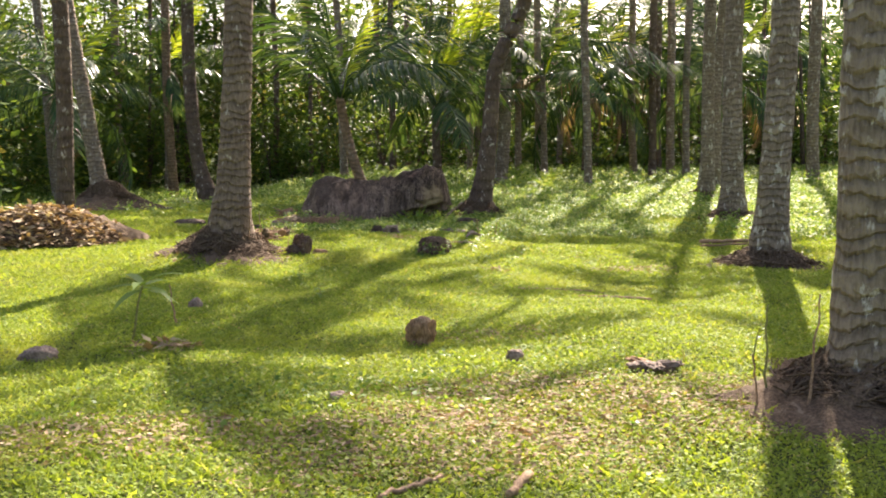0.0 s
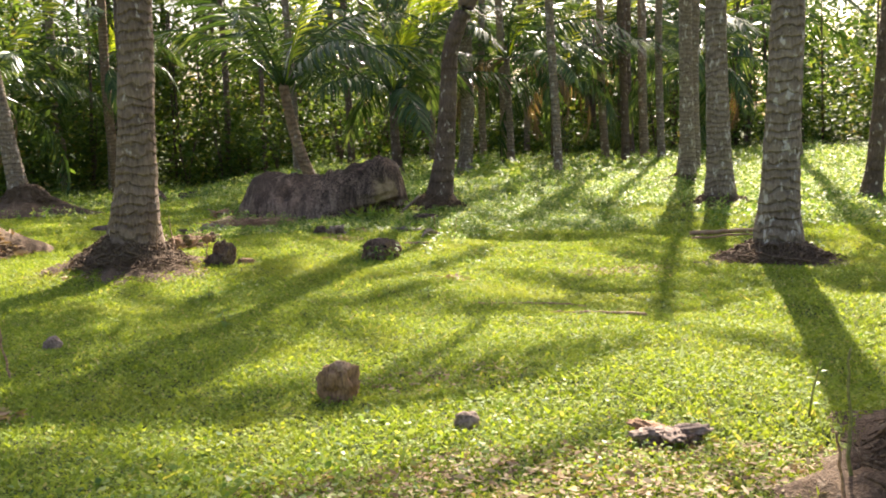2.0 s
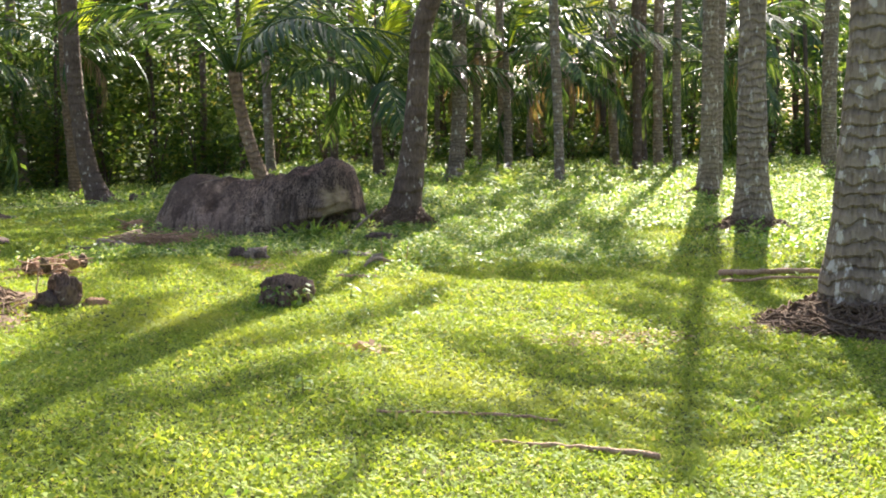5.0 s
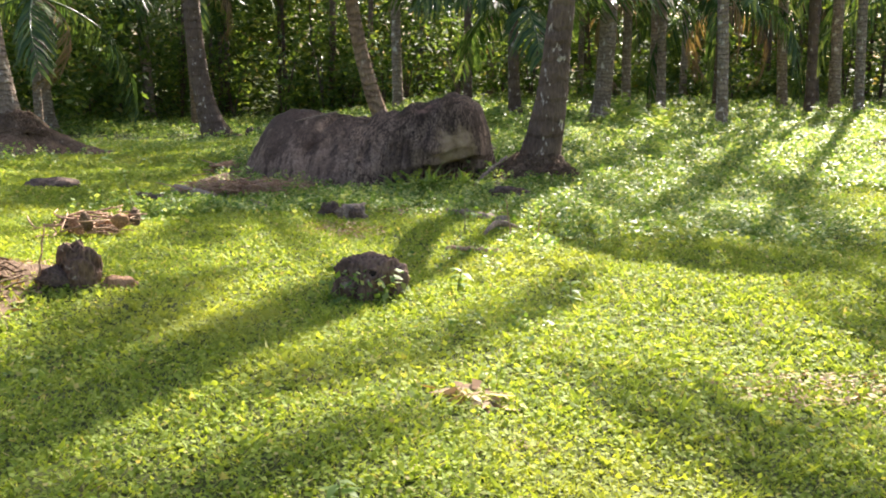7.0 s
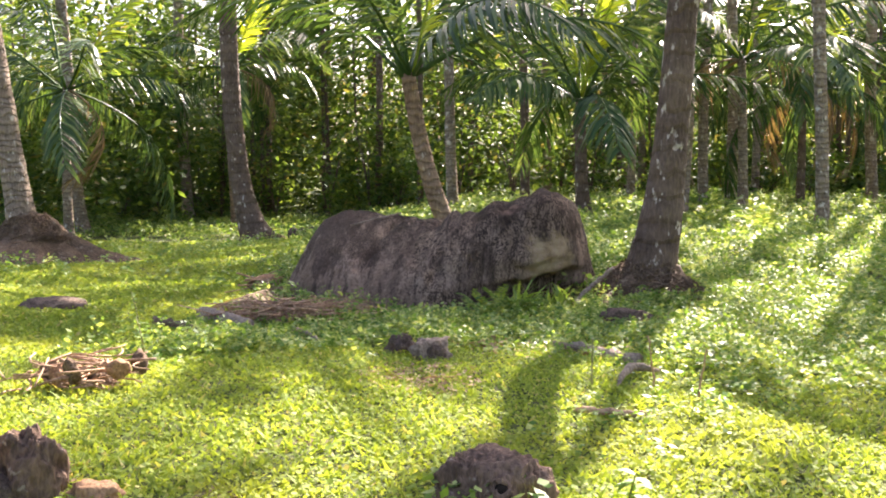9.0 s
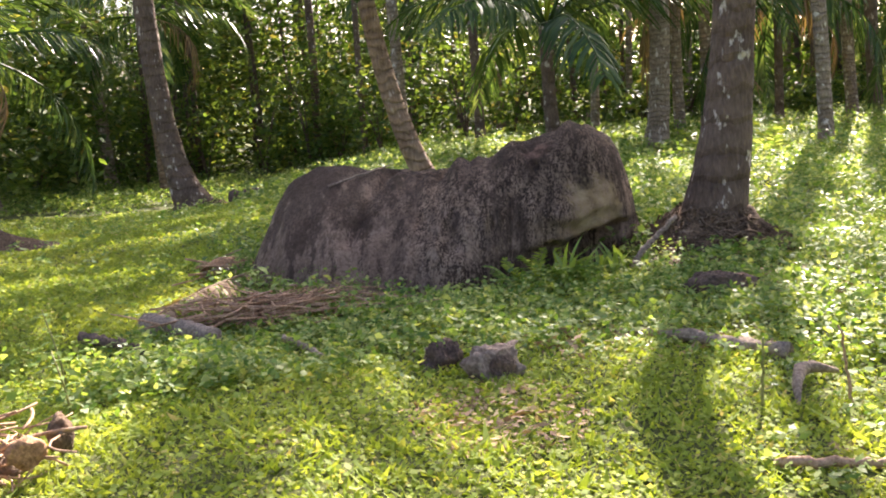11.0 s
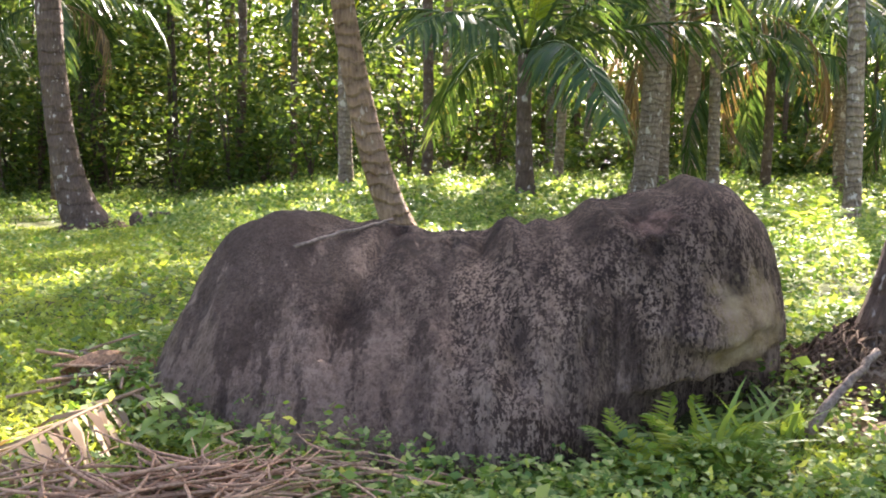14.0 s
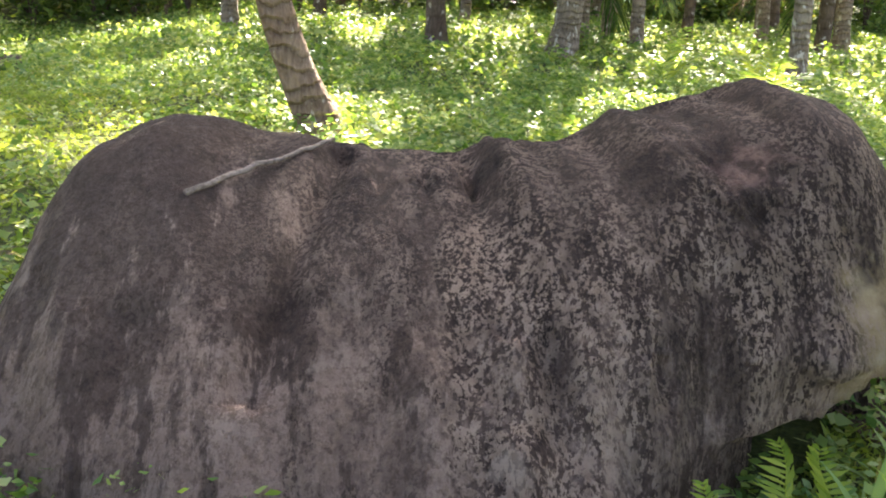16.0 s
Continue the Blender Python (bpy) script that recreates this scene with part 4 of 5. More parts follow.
blades("grass", 240000, -17, 15, -5.0, 31, 0.02, 0.05, 0.03, "short grass at the sides of the clearing", 33, lawn_keep)


def weeds(name, n, x0, x1, y0, y1, size, height, label, seed, keep=None, per=16):
    """Plants in rosettes: leaves round a foot, the upper ones further in."""
    local = np.random.default_rng(seed)
    x, y = scatter(n // per, x0, x1, y0, y1, (lambda a, b: weed_density(a, b) * outside_boulder(a, b)) if keep is None else keep, local)
    tall = (0.35 + 0.65 * (0.5 + 0.5 * np.sin(2.6 * x + 1.3 * y + np.sin(2 * y)) * np.sin(1.9 * y - 0.8 * x + np.sin(3 * x))) ** 1.3) * local.uniform(0.45, 1.35, len(x))
    i = np.repeat(np.arange(len(x)), per)
    k = local.random(len(i))
    a = local.uniform(0, 2 * math.pi, len(i))
    r = size * 2.6 * (1.1 - 0.75 * k) * local.random(len(i)) ** 0.5
    px, py = x[i] + r * np.cos(a), y[i] + r * np.sin(a)
    p = np.stack([px, py, gh(px, py) + height * tall[i] * k ** 0.8], -1)
    v, f = leaves(p, size, 0.6, 0.62)
    return tagged(part(name, raw_mesh(name, v, f, M_WEED)), label, "weeds", kind="stuff")


weeds("weeds", 230000, -4, 4, 13.5, 19, 0.034, 0.15, "low broad-leaved weeds round the boulder", 41)
weeds("weeds", 110000, 4, 12, 11.5, 19, 0.05, 0.2, "broad-leaved weeds beside the palms", 46)
weeds("weeds", 420000, -11, 11, 18.5, 27, 0.046, 0.25, "knee-high broad-leaved weeds in sun", 42)
def carpet(name, n, x0, x1, y0, y1, size, label, seed):
    """Small round leaves that lie close over the grass."""
    local = np.random.default_rng(seed)
    x, y = scatter(n, x0, x1, y0, y1, lawn_keep, local)
    m = 0.5 + 0.5 * np.sin(3.1 * x + 2 * np.sin(2.3 * y)) * np.sin(2.7 * y + 2 * np.sin(1.9 * x))
    p = np.stack([x, y, gh(x, y) + 0.008 + 0.035 * m * local.random(len(x))], -1)
    v, f = leaves(p, size, 0.7, 0.8, 0.4)
    return tagged(part(name, raw_mesh(name, v, f, M_GRASS)), label, "ground cover", kind="stuff")


carpet("creeping_weed", 320000, -5.0, 5.2, 2.2, 11, 0.016, "mat of tiny round leaves in the lawn", 47)
carpet("creeping_weed", 150000, -9.5, -2.4, 15.5, 30, 0.03, "mat of low leaves in the sunlit lawn", 49)
carpet("creeping_weed", 155000, -6.0, 5.5, 11, 18.5, 0.021, "mat of tiny round leaves in the lawn", 48)
weeds("weeds", 210000, -17, 17, 27, 40, 0.075, 0.34, "tall broad-leaved weeds along the wood", 43)
weeds("weeds", 30000, -3.6, -0.9, 15.2, 16.7, 0.036, 0.2, "bushy green weeds in front of the stick heap", 45, keep=lambda x, y: np.exp(-((x + 2.3) / 0.75) ** 2 - ((y - 15.95) / 0.35) ** 2))
weeds("weeds", 70000, -4, 4.5, 4.0, 13.5, 0.03, 0.05, "scattered small weeds in the grass", 44, per=6, keep=lambda x, y: 0.25 * (weed_density(x, y) > 0.02) + 0.9 * np.exp(-((x + 0.2) / 1.1) ** 2 - ((y - 5.6) / 0.7) ** 2) + 0.9 * np.exp(-((x + 1.0) / 0.5) ** 2 - ((y - 5.2) / 0.4) ** 2))


# ---- loose things on the ground ----
def sticks(n, spread, length, radius, seed, way=None, lift=0.08):
    r = np.random.default_rng(seed)
    out = []
    for _ in range(n):
        a = (r.uniform(0, math.pi) if way is None else r.normal(way, 0.75))
        c = r.normal(0, 1, 2) * np.array(spread)
        L = length * r.uniform(0.5, 1.2)
        s = np.linspace(-0.5, 0.5, 5)
        b = r.normal(0, 0.06)
        out.append((np.stack([c[0] + L * s * math.cos(a) - b * s * s * 4 * math.sin(a), c[1] + L * s * math.sin(a) + b * s * s * 4 * math.cos(a),
                              0.015 + lift * r.random() + r.normal(0, 0.05) * s], -1), radius * r.uniform(0.5, 1.3)))
    return out


def rod(name, a, b, r0, r1, mat, label, category, sag=0.0, lump=0.06, seed=0, sides=10, group=""):
    a, b = np.array(a, float), np.array(b, float)
    s = np.linspace(0, 1, 14)[:, None]
    r = np.random.default_rng(seed)
    pts = (b - a) * s + np.array([[0, 0, 1.0]]) * (sag * np.sin(math.pi * s)) + r.normal(0, 0.004, (14, 3))
    ob = new(name, tube_mesh(name, pts, np.linspace(r0, r1, 14), mat, sides, lump, seed))
    ob.matrix_basis = pose(*a)
    return tagged(ob, label, category, group)


def on(x, y, dz=0.0):
    return (x, y, gz(x, y) + dz)


# coconut husk with a torn side
husk = thing("coconut_husk", on(-0.15, 7.02, 0.07), "weathered brown fallen coconut husk on the grass", "coconut husk", rz=20)
part("shell", lumpy("shell", 0.092, 0.082, 0.125, M_HUSK, 2, 0.5, 1.7, -0.7, 4, 0.10), husk)
part("cap", lumpy("cap", 0.055, 0.05, 0.03, M_STALK_DRY, 7, 0.3, 2, -0.6), husk, "frayed pale husk cap", pose(0.0, -0.02, 0.105))
solo("stone", lumpy("stone", 0.055, 0.05, 0.055, M_STONE, 3, 0.3, 1.4), on(0.45, 6.33, 0.02), "small grey-brown stone in the grass", "stone", 10)
flat = thing("broken_husk", on(1.25, 6.02), "flat broken pinkish-brown coconut husk lying in grass", "coconut husk", rz=-12)
part("shell", lumpy("shell", 0.13, 0.10, 0.05, M_STUMP, 12, 0.6, 2.6), flat)
for i, (x, y, a, tilt) in enumerate([(-0.06, 0.04, 150, 10), (0.08, 0.02, 10, 4), (0.02, -0.05, -75, 2), (-0.06, -0.04, -150, 3)]):
    part("flap", lumpy("flap", 0.095, 0.045, 0.022, M_STONE if i else M_HUSK, 13 + i, 0.45, 2.4, -0.8, 4), flat, "raised curled husk flap", pose(x, y, 0.04, 0, -tilt, a))
solo("stone", lumpy("stone", 0.06, 0.055, 0.06, M_STONE, 4, 0.3, 1.5), on(-2.06, 8.46, 0.02), "small reddish stone in the grass", "stone", 50)
solo("stone", lumpy("stone", 0.12, 0.09, 0.07, M_STONE, 5, 0.28, 1.3), on(-2.6, 6.48, 0.02), "rounded pinkish-brown stone in the grass", "stone", 15)
solo("stone", lumpy("stone", 0.05, 0.04, 0.03, M_STONE, 6, 0.3, 1.4), on(-0.55, 5.2, 0.01), "small flat grey stone in the grass", "stone", 70)


def litter(name, x, y, rx, ry, n, size, label, seed, height=0.03):
    local = np.random.default_rng(seed)
    d, a = np.sqrt(local.random(n)), local.uniform(0, 2 * math.pi, n)
    px, py = rx * d * np.cos(a), ry * d * np.sin(a)
    z0 = gz(x, y)
    p = np.stack([px, py, gh(x + px, y + py) - z0 + 0.006 + height * (1 - d ** 2) * local.random(n)], -1)
    v, f = leaves(p, size, 0.85, 0.4, 0.5)
    ob = new(name, raw_mesh(name, v, f, M_LITTER))
    ob.matrix_basis = pose(x, y, z0)
    return tagged(ob, label, "leaf litter", kind="stuff")


litter("leaf_litter", -1.86, 6.75, 0.2, 0.13, 160, 0.09, "patch of dry brown leaf litter", 61)
litter("leaf_litter", 0.62, 11.2, 0.13, 0.1, 70, 0.08, "reddish dead leaf bits in the grass", 62)
litter("leaf_litter", 0.85, 5.3, 1.4, 0.75, 9000, 0.028, "fine dry litter in thin grass", 63, 0.03)
litter("leaf_litter", -1.5, 4.6, 0.7, 0.45, 2200, 0.028, "dry brown leaf litter in thin grass", 64, 0.03)
litter("leaf_litter", -0.2, 16.3, 0.7, 0.4, 260, 0.06, "dry litter among weeds", 65)
litter("leaf_litter", 0.95, 17.4, 0.5, 0.4, 260, 0.07, "reddish dry litter among weeds", 66)
litter("leaf_litter", 0.6, 18.45, 0.4, 0.3, 420, 0.06, "dry brown litter round the palm foot", 68, 0.03)
litter("leaf_litter", 0.05, 4.5, 1.0, 0.55, 5000, 0.027, "fine dry litter in thin grass", 70, 0.03)
litter("leaf_litter", 0.35, 7.4, 0.5, 0.35, 700, 0.024, "fine dry litter in thin grass", 74, 0.02)
litter("leaf_litter", 2.1, 11.6, 0.6, 0.25, 900, 0.028, "fine dry litter in thin grass", 75, 0.02)
litter("leaf_litter", -0.75, 15.2, 0.35, 0.5, 800, 0.035, "pale dry litter among weeds", 76, 0.03)
litter("leaf_litter", -2.4, 13.0, 0.7, 0.45, 1300, 0.045, "dry brown litter beside the palm mound", 77, 0.03)
litter("leaf_litter", -0.6, 4.0, 0.35, 0.25, 260, 0.03, "fine dry litter in thin grass", 71, 0.012)
litter("leaf_litter", 3.76, 11.6, 0.65, 0.4, 500, 0.055, "dry brown litter on the root mat", 72, 0.03)
litter("leaf_litter", 5.1, 17.9, 0.6, 0.4, 350, 0.06, "dry brown litter on the root mat", 73, 0.03)
litter("leaf_litter", 2.3, 5.2, 0.6, 0.4, 500, 0.05, "dry brown litter on the root mat", 69, 0.03)
litter("leaf_litter", -2.75, 12.3, 0.9, 0.6, 700, 0.06, "dry litter on the root mound", 67, 0.02)

# mound of dry leaves
local = np.random.default_rng(71)
mx, my = -5.75, 14.7
R, A = np.meshgrid(np.linspace(0, 1, 16), np.linspace(0, 2 * math.pi, 48, endpoint=False), indexing="ij")
edge = 1 + 0.12 * np.sin(2 * A + 1) + 0.07 * np.sin(5 * A)
sx, sy = 1.35 * R * edge * np.cos(A), 1.0 * R * edge * np.sin(A)
sz = 0.52 * (1 - R ** 1.6) + 0.02 * local.normal(0, 1, R.shape) * (R < 0.95) - 0.04 * (R > 0.95)
pile = thing("leaf_mound", (mx, my, gz(mx, my)), "rounded mound of dry brown leaves and soil", "mound")
part("soil_core", raw_mesh("soil_core", np.stack([sx, sy, sz], -1).reshape(-1, 3), grid_faces(16, 48, True), M_ROOTS, True), pile)
n = 5200
d, a = np.sqrt(local.random(n)), local.uniform(0, 2 * math.pi, n)
v, f = leaves(np.stack([1.35 * d * np.cos(a), 1.0 * d * np.sin(a), 0.52 * (1 - d ** 1.6) + 0.025 * local.random(n)], -1), 0.1, 0.8, 0.35, 0.5)
part("dry_leaves", raw_mesh("dry_leaves", v, f, M_LITTER), pile, "loose dry tan leaves")["kind"] = "stuff"

# tree seedling with a whorl of long leaves
plant = thing("seedling", on(-2.14, 6.95), "thin seedling with a whorl of long pale green leaves", "seedling")
part("stem", tube_mesh("stem", [(0, 0, -0.02), (0.03, 0, 0.12), (0.05, 0, 0.26), (0.09, 0, 0.40)], [0.009, 0.008, 0.007, 0.005], M_RACHIS, 6), plant)


def blade_mesh(length, width, droop, mat, seed=0):
    s = np.linspace(0, 1, 7)
    x = length * s
    z = 0.18 * length * np.sin(s * 1.6) - droop * length * s ** 2
    w = width * np.sin(math.pi * (0.06 + 0.94 * s) ** 0.8) * 0.5
    v = np.concatenate([np.stack([x, w, z + 0.15 * w], -1), np.stack([x, 0 * x, z], -1), np.stack([x, -w, z + 0.15 * w], -1)])
    f = [[a * 7 + i, a * 7 + i + 1, a * 7 + 8 + i, a * 7 + 7 + i] for a in (0, 1) for i in range(6)]
    return raw_mesh("leaf", v, f, mat, True)


LONG_LEAF = blade_mesh(0.3, 0.075, 0.3, M_WEED)
for i in range(9):
    part("leaf", LONG_LEAF, plant, "", pose(0.09, 0, 0.40 - 0.006 * i, 0, -18 + 5 * i, i * 137))


def sprig(x, y, h, seed, label, leaf=0.06, count=10, mat=None):
    """A small upright weed: a stem with pairs of leaves."""
    local = np.random.default_rng(seed)
    ob = thing("weed_sprig", on(x, y), label, "weed")
    top = local.normal(0, 0.12, 2) * h
    part("stem", tube_mesh("stem", [(0, 0, -0.02), (top[0] * 0.4, top[1] * 0.4, h * 0.5), (top[0], top[1], h)], [0.006, 0.005, 0.003], M_RACHIS, 5), ob)
    me_ = blade_mesh(leaf, leaf * 0.42, 0.3, mat or M_WEED)
    for i in range(count):
        k = 0.25 + 0.75 * i / count
        part("leaf", me_, ob, "", pose(top[0] * k, top[1] * k, h * k, 0, local.uniform(-25, 20), i * 137 + local.normal(0, 20)))
    return ob


sprig(-2.35, 17.72, 0.24, 81, "leafy green weed against the foot of the boulder", 0.11, 14)
sprig(-2.2, 17.62, 0.18, 82, "leafy green weed against the foot of the boulder", 0.10, 10)
sprig(-2.75, 15.9, 0.42, 83, "upright weed with pale leaves among the grass", 0.07, 14)
sprig(-2.55, 15.5, 0.3, 84, "upright weed with pale leaves among the grass", 0.07, 10)
sprig(1.9, 6.2, 0.25, 85, "thin upright weed beside the palm", 0.05, 7)
sprig(-1.1, 9.2, 0.14, 86, "small broad-leaved weed in the grass", 0.08, 9)
sprig(-1.5, 10.6, 0.15, 87, "small broad-leaved weed in the grass", 0.09, 9)
sprig(0.35, 10.1, 0.10, 88, "small broad-leaved weed in the grass", 0.07, 9)
sprig(1.0, 13.0, 0.13, 89, "small broad-leaved weed in the grass", 0.08, 10)
sprig(0.35, 13.2, 0.13, 90, "small broad-leaved weed in the grass", 0.09, 10)
for i, (x, y, h) in enumerate([(1.72, 5.35, 0.5), (1.82, 5.0, 0.62), (1.62, 5.15, 0.28), (-1.98, 3.9, 0.22), (-2.35, 12.3, 0.55), (-2.2, 12.5, 0.5), (-2.45, 12.55, 0.6), (-1.95, 12.75, 0.35), (0.55, 15.3, 0.3), (0.2, 15.2, 0.28), (0.75, 15.0, 0.3), (-2.0, 7.6, 0.3)]):
    rod("dry_weed", on(x, y, -0.02), on(x + 0.05 * math.sin(i * 2.1), y + 0.04 * math.cos(i), h), 0.008, 0.004, M_STALK_DRY if i % 3 else M_RACHIS, "thin upright dry weed stem", "stem", 0, 0, i, 6, "upright weed stems")

# stumps and rotten lumps
st = thing("palm_stump", on(-1.83, 12.95), "dark rotten palm stump leaning in the grass", "stump", rz=10)
part("stump_body", lumpy("stump_body", 0.125, 0.135, 0.27, M_STUMP, 21, 0.3, 1.6, -0.2, 5), st, "", pose(0.02, 0, 0, 22, 10, 0))
part("rotten_end", lumpy("rotten_end", 0.09, 0.05, 0.07, M_WOOD_DARK, 28, 0.4, 2.4, -0.6, 3), st, "dark hollow rotten end", pose(-0.07, -0.15, 0.05))
part("bark_flap", lumpy("bark_flap", 0.10, 0.07, 0.05, M_HUSK, 22, 0.3, 2.0), st, "broken pale brown husk piece", pose(0.26, -0.05, 0.0))
st = thing("palm_stump", on(-0.12, 12.98), "low rotten stump overgrown with moss and weeds", "stump", rz=0)
part("stump_body", lumpy("stump_body", 0.2, 0.17, 0.27, M_STUMP, 23, 0.34, 1.9, -0.2, 5, top_flat=0.2), st)
ring = np.linspace(0, 2 * math.pi, 15)
part("knot_hole", tube_mesh("knot_hole", np.stack([0.03 * np.cos(ring), 0.006 * np.sin(3 * ring), 0.026 * np.sin(ring)], -1), [0.011] * 15, M_STUMP, 6), st, "raised rim of a round hole", pose(0.05, -0.165, 0.15, -30, 0, 0))
# solid near-black lump: its colour stands in for the shade inside the hole
part("hole", lumpy("hole", 0.026, 0.012, 0.022, M_HOLE_SHADE, 29, 0.1, 2.0, -1.0, 3), st, "near-black plug painted as the shade inside a round hole", pose(0.05, -0.158, 0.15, -30, 0, 0))
local = np.random.default_rng(24)
a, d = local.uniform(0, 2 * math.pi, 260), local.uniform(0.12, 0.24, 260)
v, f = leaves(np.stack([d * np.cos(a), d * np.sin(a) - 0.06, 0.01 + 0.16 * local.random(260) ** 1.6], -1), 0.05, 0.5, 0.55)
part("weed_fringe", raw_mesh("weed_fringe", v, f, M_WEED), st, "green weeds growing round the stump")["kind"] = "stuff"
pile = thing("husk_pile", on(-2.55, 14.75), "heap of brown coconut husks and dead fronds in grass", "husk pile")
for i in range(9):
    part("husk", lumpy("husk", 0.07, 0.055, 0.045, M_HUSK if i % 2 else M_ROOTS, 30 + i, 0.3, 1.8, -0.5, 3), pile, "", pose(0.14 * math.cos(i * 2.4) * (1 + i % 3) * 0.7, 0.1 * math.sin(i * 2.4) * (1 + i % 3) * 0.7, 0.04 + 0.045 * (i % 3), i * 20, i * 33, i * 47))
for i, (p, r) in enumerate(sticks(70, (0.15, 0.12), 0.28, 0.006, 41, None, 0.16)):
    part("stalk", tube_mesh("stalk", p, [r] * 5, M_STALK_DRY, 5), pile)
for k, (x, y, w, h, rz) in enumerate([(-0.80, 15.78, 0.12, 0.17, 20), (-1.04, 15.97, 0.10, 0.12, 70)]):
    blk = thing("wood_block", on(x, y), "weathered broken piece of palm wood among weeds", "wood piece", "", rz)
    part("block_body", lumpy("block_body", w, w * 0.75, h, M_WOOD_GREY if k == 0 else M_WOOD_DARK, 51 + k, 0.5, 2.2, -0.2, 4, 0.10), blk)
    part("splinter", lumpy("splinter", w * 0.5, w * 0.3, h * 0.35, M_WOOD_DARK, 54 + k, 0.4, 2, -0.5, 3), blk, "dark broken side", pose(0.02, -w * 0.6, 0.04))
solo("palm_log", lumpy("palm_log", 0.2, 0.1, 0.13, M_WOOD_DARK, 61, 0.4, 1.9, -0.3, 4, 0.09), on(0.42, 17.24), "short dark rotten palm log among weeds", "log", -8)
rod("palm_log", on(-0.21, 16.55, 0.015), on(0.49, 15.96, 0.01), 0.02, 0.042, M_WOOD_GREY, "weathered grey split log lying in weeds", "log", 0.01, 0.24, 62)
rod("fallen_branch", on(0.12, 14.65, 0.02), on(0.5, 14.6, 0.02), 0.017, 0.014, M_STALK_DRY, "short brown stick lying in grass", "branch", 0, 0.06, 63)
rod("fallen_branch", on(1.22, 9.28, 0.01), on(1.86, 9.06, 0.012), 0.008, 0.014, M_STALK_DRY, "thin brown twig lying on grass", "branch", 0.01, 0.06, 64)
rod("fallen_branch", on(0.0, 4.0, 0.012), on(-0.25, 3.75, 0.012), 0.01, 0.012, M_STALK_DRY, "pale dry twig lying on grass", "branch", 0, 0.06, 65)
rod("fallen_branch", on(0.35, 4.05, 0.02), on(0.25, 3.8, 0.02), 0.02, 0.016, M_STALK_DRY, "pale dry twig lying on grass", "branch", 0, 0.06, 66)
rod("palm_log", on(3.6, 14.3, 0.05), on(4.6, 14.25, 0.06), 0.028, 0.022, M_STALK_DRY, "thin brown log behind the palms", "log", 0.01, 0.1, 67)
rod("fallen_branch", on(3.5, 13.9, 0.03), on(4.7, 14.0, 0.03), 0.014, 0.01, M_STALK_DRY, "long brown branch behind the palms", "branch", 0.02, 0.06, 68)
rod("palm_log", on(-5.85, 29.2, 0.10), on(-5.3, 29.1, 0.08), 0.14, 0.10, M_WOOD_DARK, "dark rotten log beside the leaning palm", "log", 0, 0.12, 69, 14)
rod("fallen_branch", on(0.02, 18.15, 0.02), on(0.34, 18.32, 0.3), 0.022, 0.016, M_WOOD_GREY, "grey stick leaning on the palm foot beside the boulder", "branch", 0.02, 0.05, 70)
rod("palm_log", on(-2.82, 17.08, 0.06), on(-2.32, 16.74, 0.04), 0.065, 0.05, M_WOOD_GREY, "weathered grey log at the end of the stick heap", "log", 0.0, 0.12, 71)
rod("fallen_branch", on(-3.14, 16.93, 0.03), on(-2.56, 16.46, 0.03), 0.035, 0.022, M_WOOD_DARK, "dark rotten branch at the end of the stick heap", "branch", 0.01, 0.12, 75)
rod("fallen_branch", on(-1.98, 16.72, 0.02), on(-1.62, 16.2, 0.01), 0.02, 0.014, M_WOOD_GREY, "thin weathered branch sticking out of the stick heap", "branch", 0.02, 0.1, 76)
curl = new("dry_spathe", tube_mesh("dry_spathe", [(0.2, 0.12, 0.03), (0.1, 0.1, 0.06), (0.03, 0.02, 0.07), (-0.02, -0.12, 0.05), (-0.05, -0.26, 0.015)], [0.009, 0.024, 0.028, 0.018, 0.008], M_WOOD_GREY, 10, 0.1, 77))
curl.matrix_basis = pose(*on(0.39, 15.5))
tagged(curl, "curled grey dry palm spathe lying in weeds", "palm spathe")
rod("fallen_branch", on(1.55, 9.72, 0.01), on(0.72, 9.75, 0.012), 0.008, 0.006, M_STALK_DRY, "thin pale twig lying on grass", "branch", 0.01, 0.06, 78)
solo("stone", lumpy("stone", 0.3, 0.2, 0.1, M_WOOD_DARK, 72, 0.3, 1.5), on(-4.35, 17.6, 0.0), "dark mossy lump in the shaded lawn", "stone", 10)
solo("stone", lumpy("stone", 0.2, 0.12, 0.1, M_STONE, 73, 0.3, 1.5), on(-0.65, 20.9, 0.05), "reddish-brown stone among weeds behind the boulder", "stone", 10)
solo("stone", lumpy("stone", 0.2, 0.12, 0.1, M_STONE, 74, 0.3, 1.5), on(-0.1, 21.2, 0.05), "reddish-brown stone among weeds behind the boulder", "stone", 40)

# heap of dry frond stalks at the foot of the boulder
heap = thing("stick_heap", on(-2.1, 17.28), "tangled heap of dry reddish frond stalks beside the boulder", "stick heap", rz=12)
for i, (p, r) in enumerate(sticks(230, (0.27, 0.13), 0.5, 0.007, 91, None, 0.13)):
    part("stalk", tube_mesh("stalk", p, np.linspace(r, r * 0.5, 5), M_STALK_DRY, 5), heap)
dead = thing("fallen_frond", on(-2.42, 18.3, 0.10), "dry grey-brown palm frond lying beside the boulder", "palm frond", rz=-118)
part("blade", frond_mesh("blade", 1.3, 0.25, 34, 0.34, M_FROND_DRY, 92, 0.15, 0.05), dead, "", pose(0, 0, 0, 8, 2, 0))["kind"] = "stuff"
dead = thing("fallen_frond", on(-2.72, 18.62, 0.02), "curled brown frond sheath beside the boulder", "palm frond", rz=8)
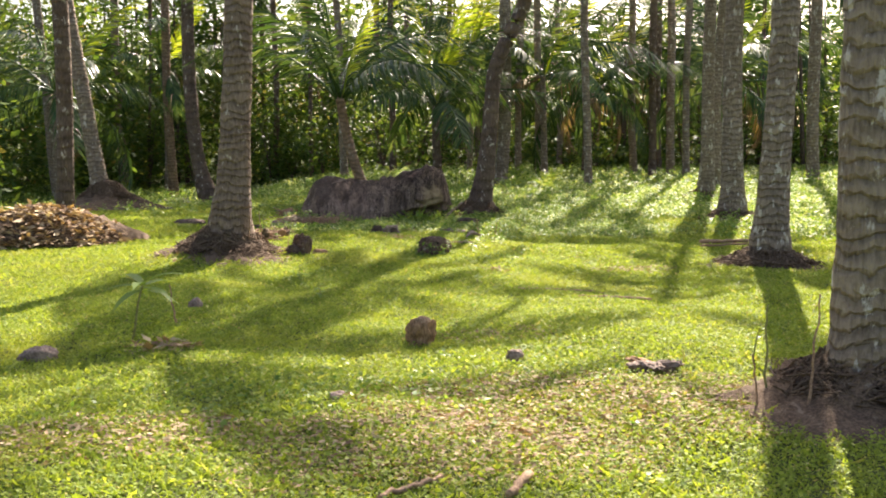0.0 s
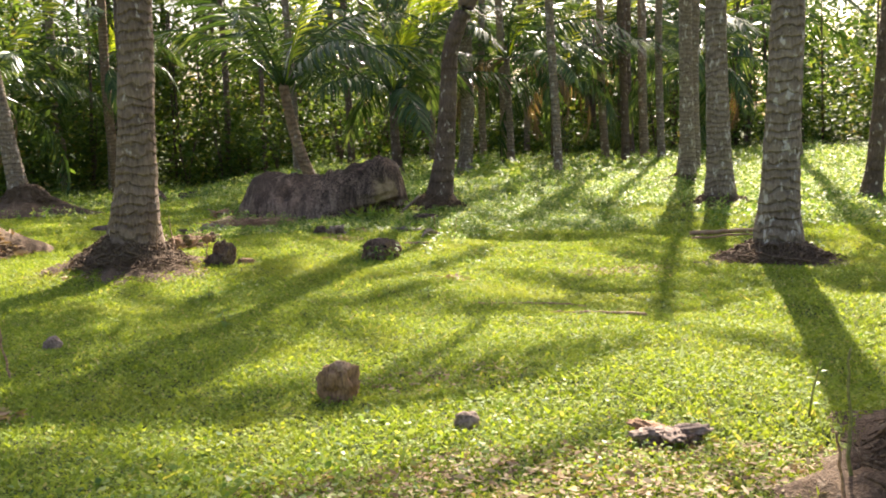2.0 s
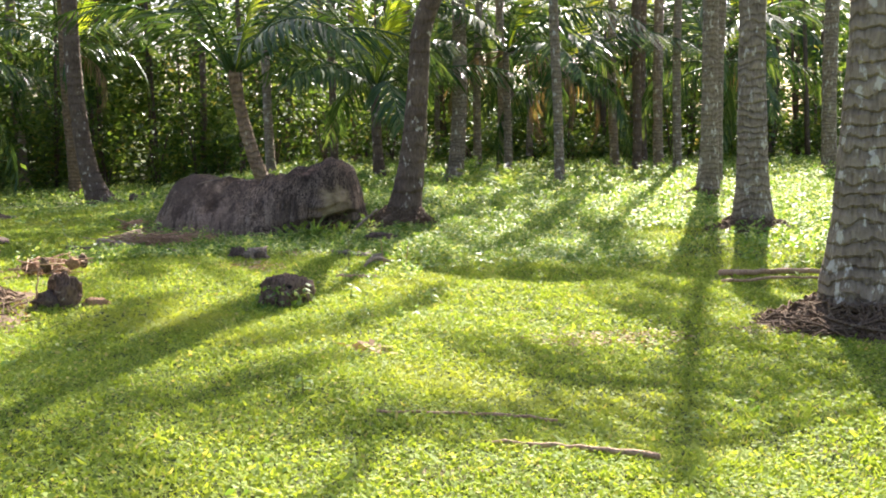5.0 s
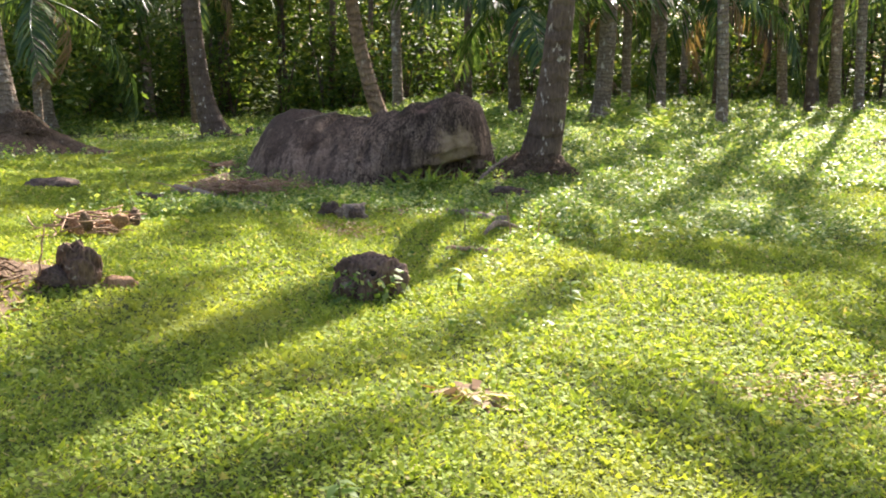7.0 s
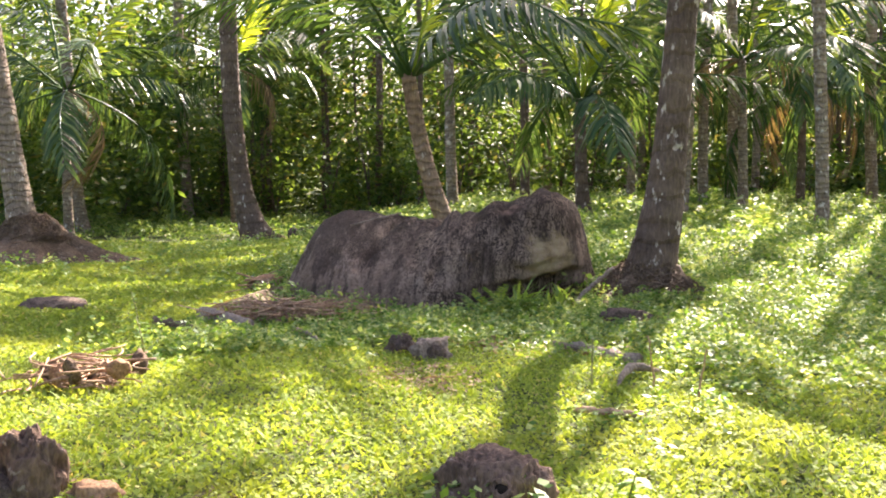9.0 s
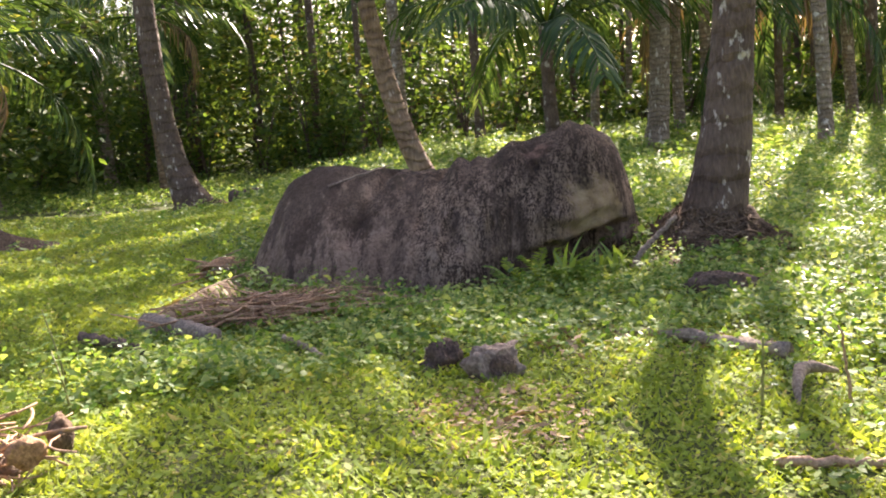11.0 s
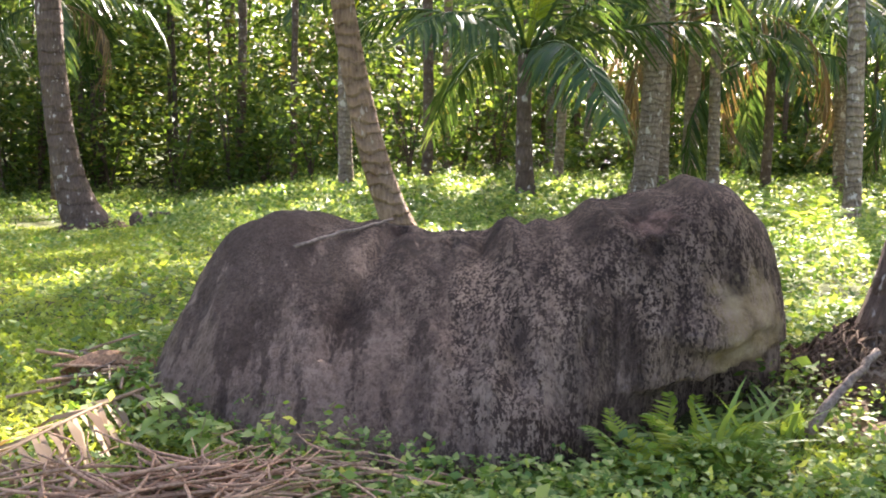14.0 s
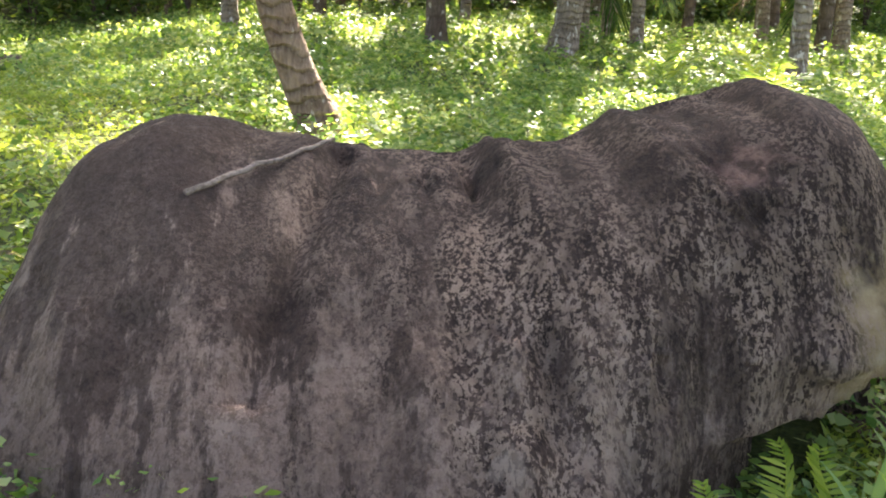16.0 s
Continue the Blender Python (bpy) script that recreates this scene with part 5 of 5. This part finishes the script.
u, q = np.linspace(0, 1, 15), np.linspace(0.55, 2 * math.pi - 0.55, 15)
U, Q = np.meshgrid(u, q, indexing="ij")
R = (0.02 + 0.075 * np.sin(math.pi * U ** 0.7)) * (1 + 0.12 * np.sin(3 * Q + 9 * U))
outer = np.stack([0.52 * (U - 0.5), R * np.sin(Q), 0.085 + 0.75 * R * np.cos(Q) - 0.02 * U], -1)
inner = outer * np.array([1, 0.86, 0.86]) + np.array([0, 0, 0.012])
v = np.vstack([outer.reshape(-1, 3), inner.reshape(-1, 3)])
f = grid_faces(15, 15, False)
part("sheath", raw_mesh("sheath", v @ np.array(pose(0, 0, 0, 75, 0, 0).to_3x3()).T, np.vstack([f, f[:, ::-1] + 225]), M_HUSK, True), dead)
for i, (p, r) in enumerate(sticks(26, (0.16, 0.10), 0.5, 0.008, 95, 0.1, 0.07)):
    part("stalk", tube_mesh("stalk", p, np.linspace(r, r * 0.5, 5), M_STALK_DRY if i % 3 else M_WOOD_GREY, 6), dead)
# a long bare stalk on top of the boulder
rod("dry_stalk", (-2.02, 18.62, 0.60), (-1.62, 18.98, 0.70), 0.010, 0.006, M_WOOD_GREY, "thin pale stalk lying on the boulder", "stalk", 0.0, 0.05, 94, 6)


# ferns and grass tufts at the foot of the boulder
def fern(x, y, n, length, seed, label):
    ob = thing("fern", on(x, y), label, "fern")
    local = np.random.default_rng(seed)
    for i in range(n):
        me_ = frond_mesh("frond", length * local.uniform(0.7, 1.1), local.uniform(0.5, 1.3), 20, 0.075 * length / 0.4, M_FROND_YOUNG if i % 3 == 0 else M_WEED, seed + i, 0.1, 0.0)
        part("frond", me_, ob, "", pose(0, 0, 0, 0, -local.uniform(30, 75), i * 137 + local.normal(0, 15)))
    return ob


def tuft(x, y, n, h, seed, label):
    ob = thing("grass_tuft", on(x, y), label, "grass tuft")
    local = np.random.default_rng(seed)
    for i in range(n):
        part("blade", blade_mesh(h * local.uniform(0.6, 1.1), 0.028, 0.45, M_WEED), ob, "", pose(local.normal(0, 0.05), local.normal(0, 0.04), 0, 0, -local.uniform(35, 80), local.uniform(0, 360)))
    return ob


fern(-0.52, 17.85, 9, 0.36, 201, "bright green fern at the foot of the boulder")
fern(-0.72, 17.72, 7, 0.3, 211, "bright green fern at the foot of the boulder")
tuft(-0.4, 17.8, 22, 0.34, 221, "tuft of long green grass beside the boulder")
tuft(-0.15, 18.05, 18, 0.28, 222, "tuft of long green grass beside the boulder")
fern(2.6, 25.5, 10, 0.9, 231, "bright yellow-green fern among the weeds")
fern(1.9, 26.5, 10, 0.8, 241, "bright yellow-green fern among the weeds")
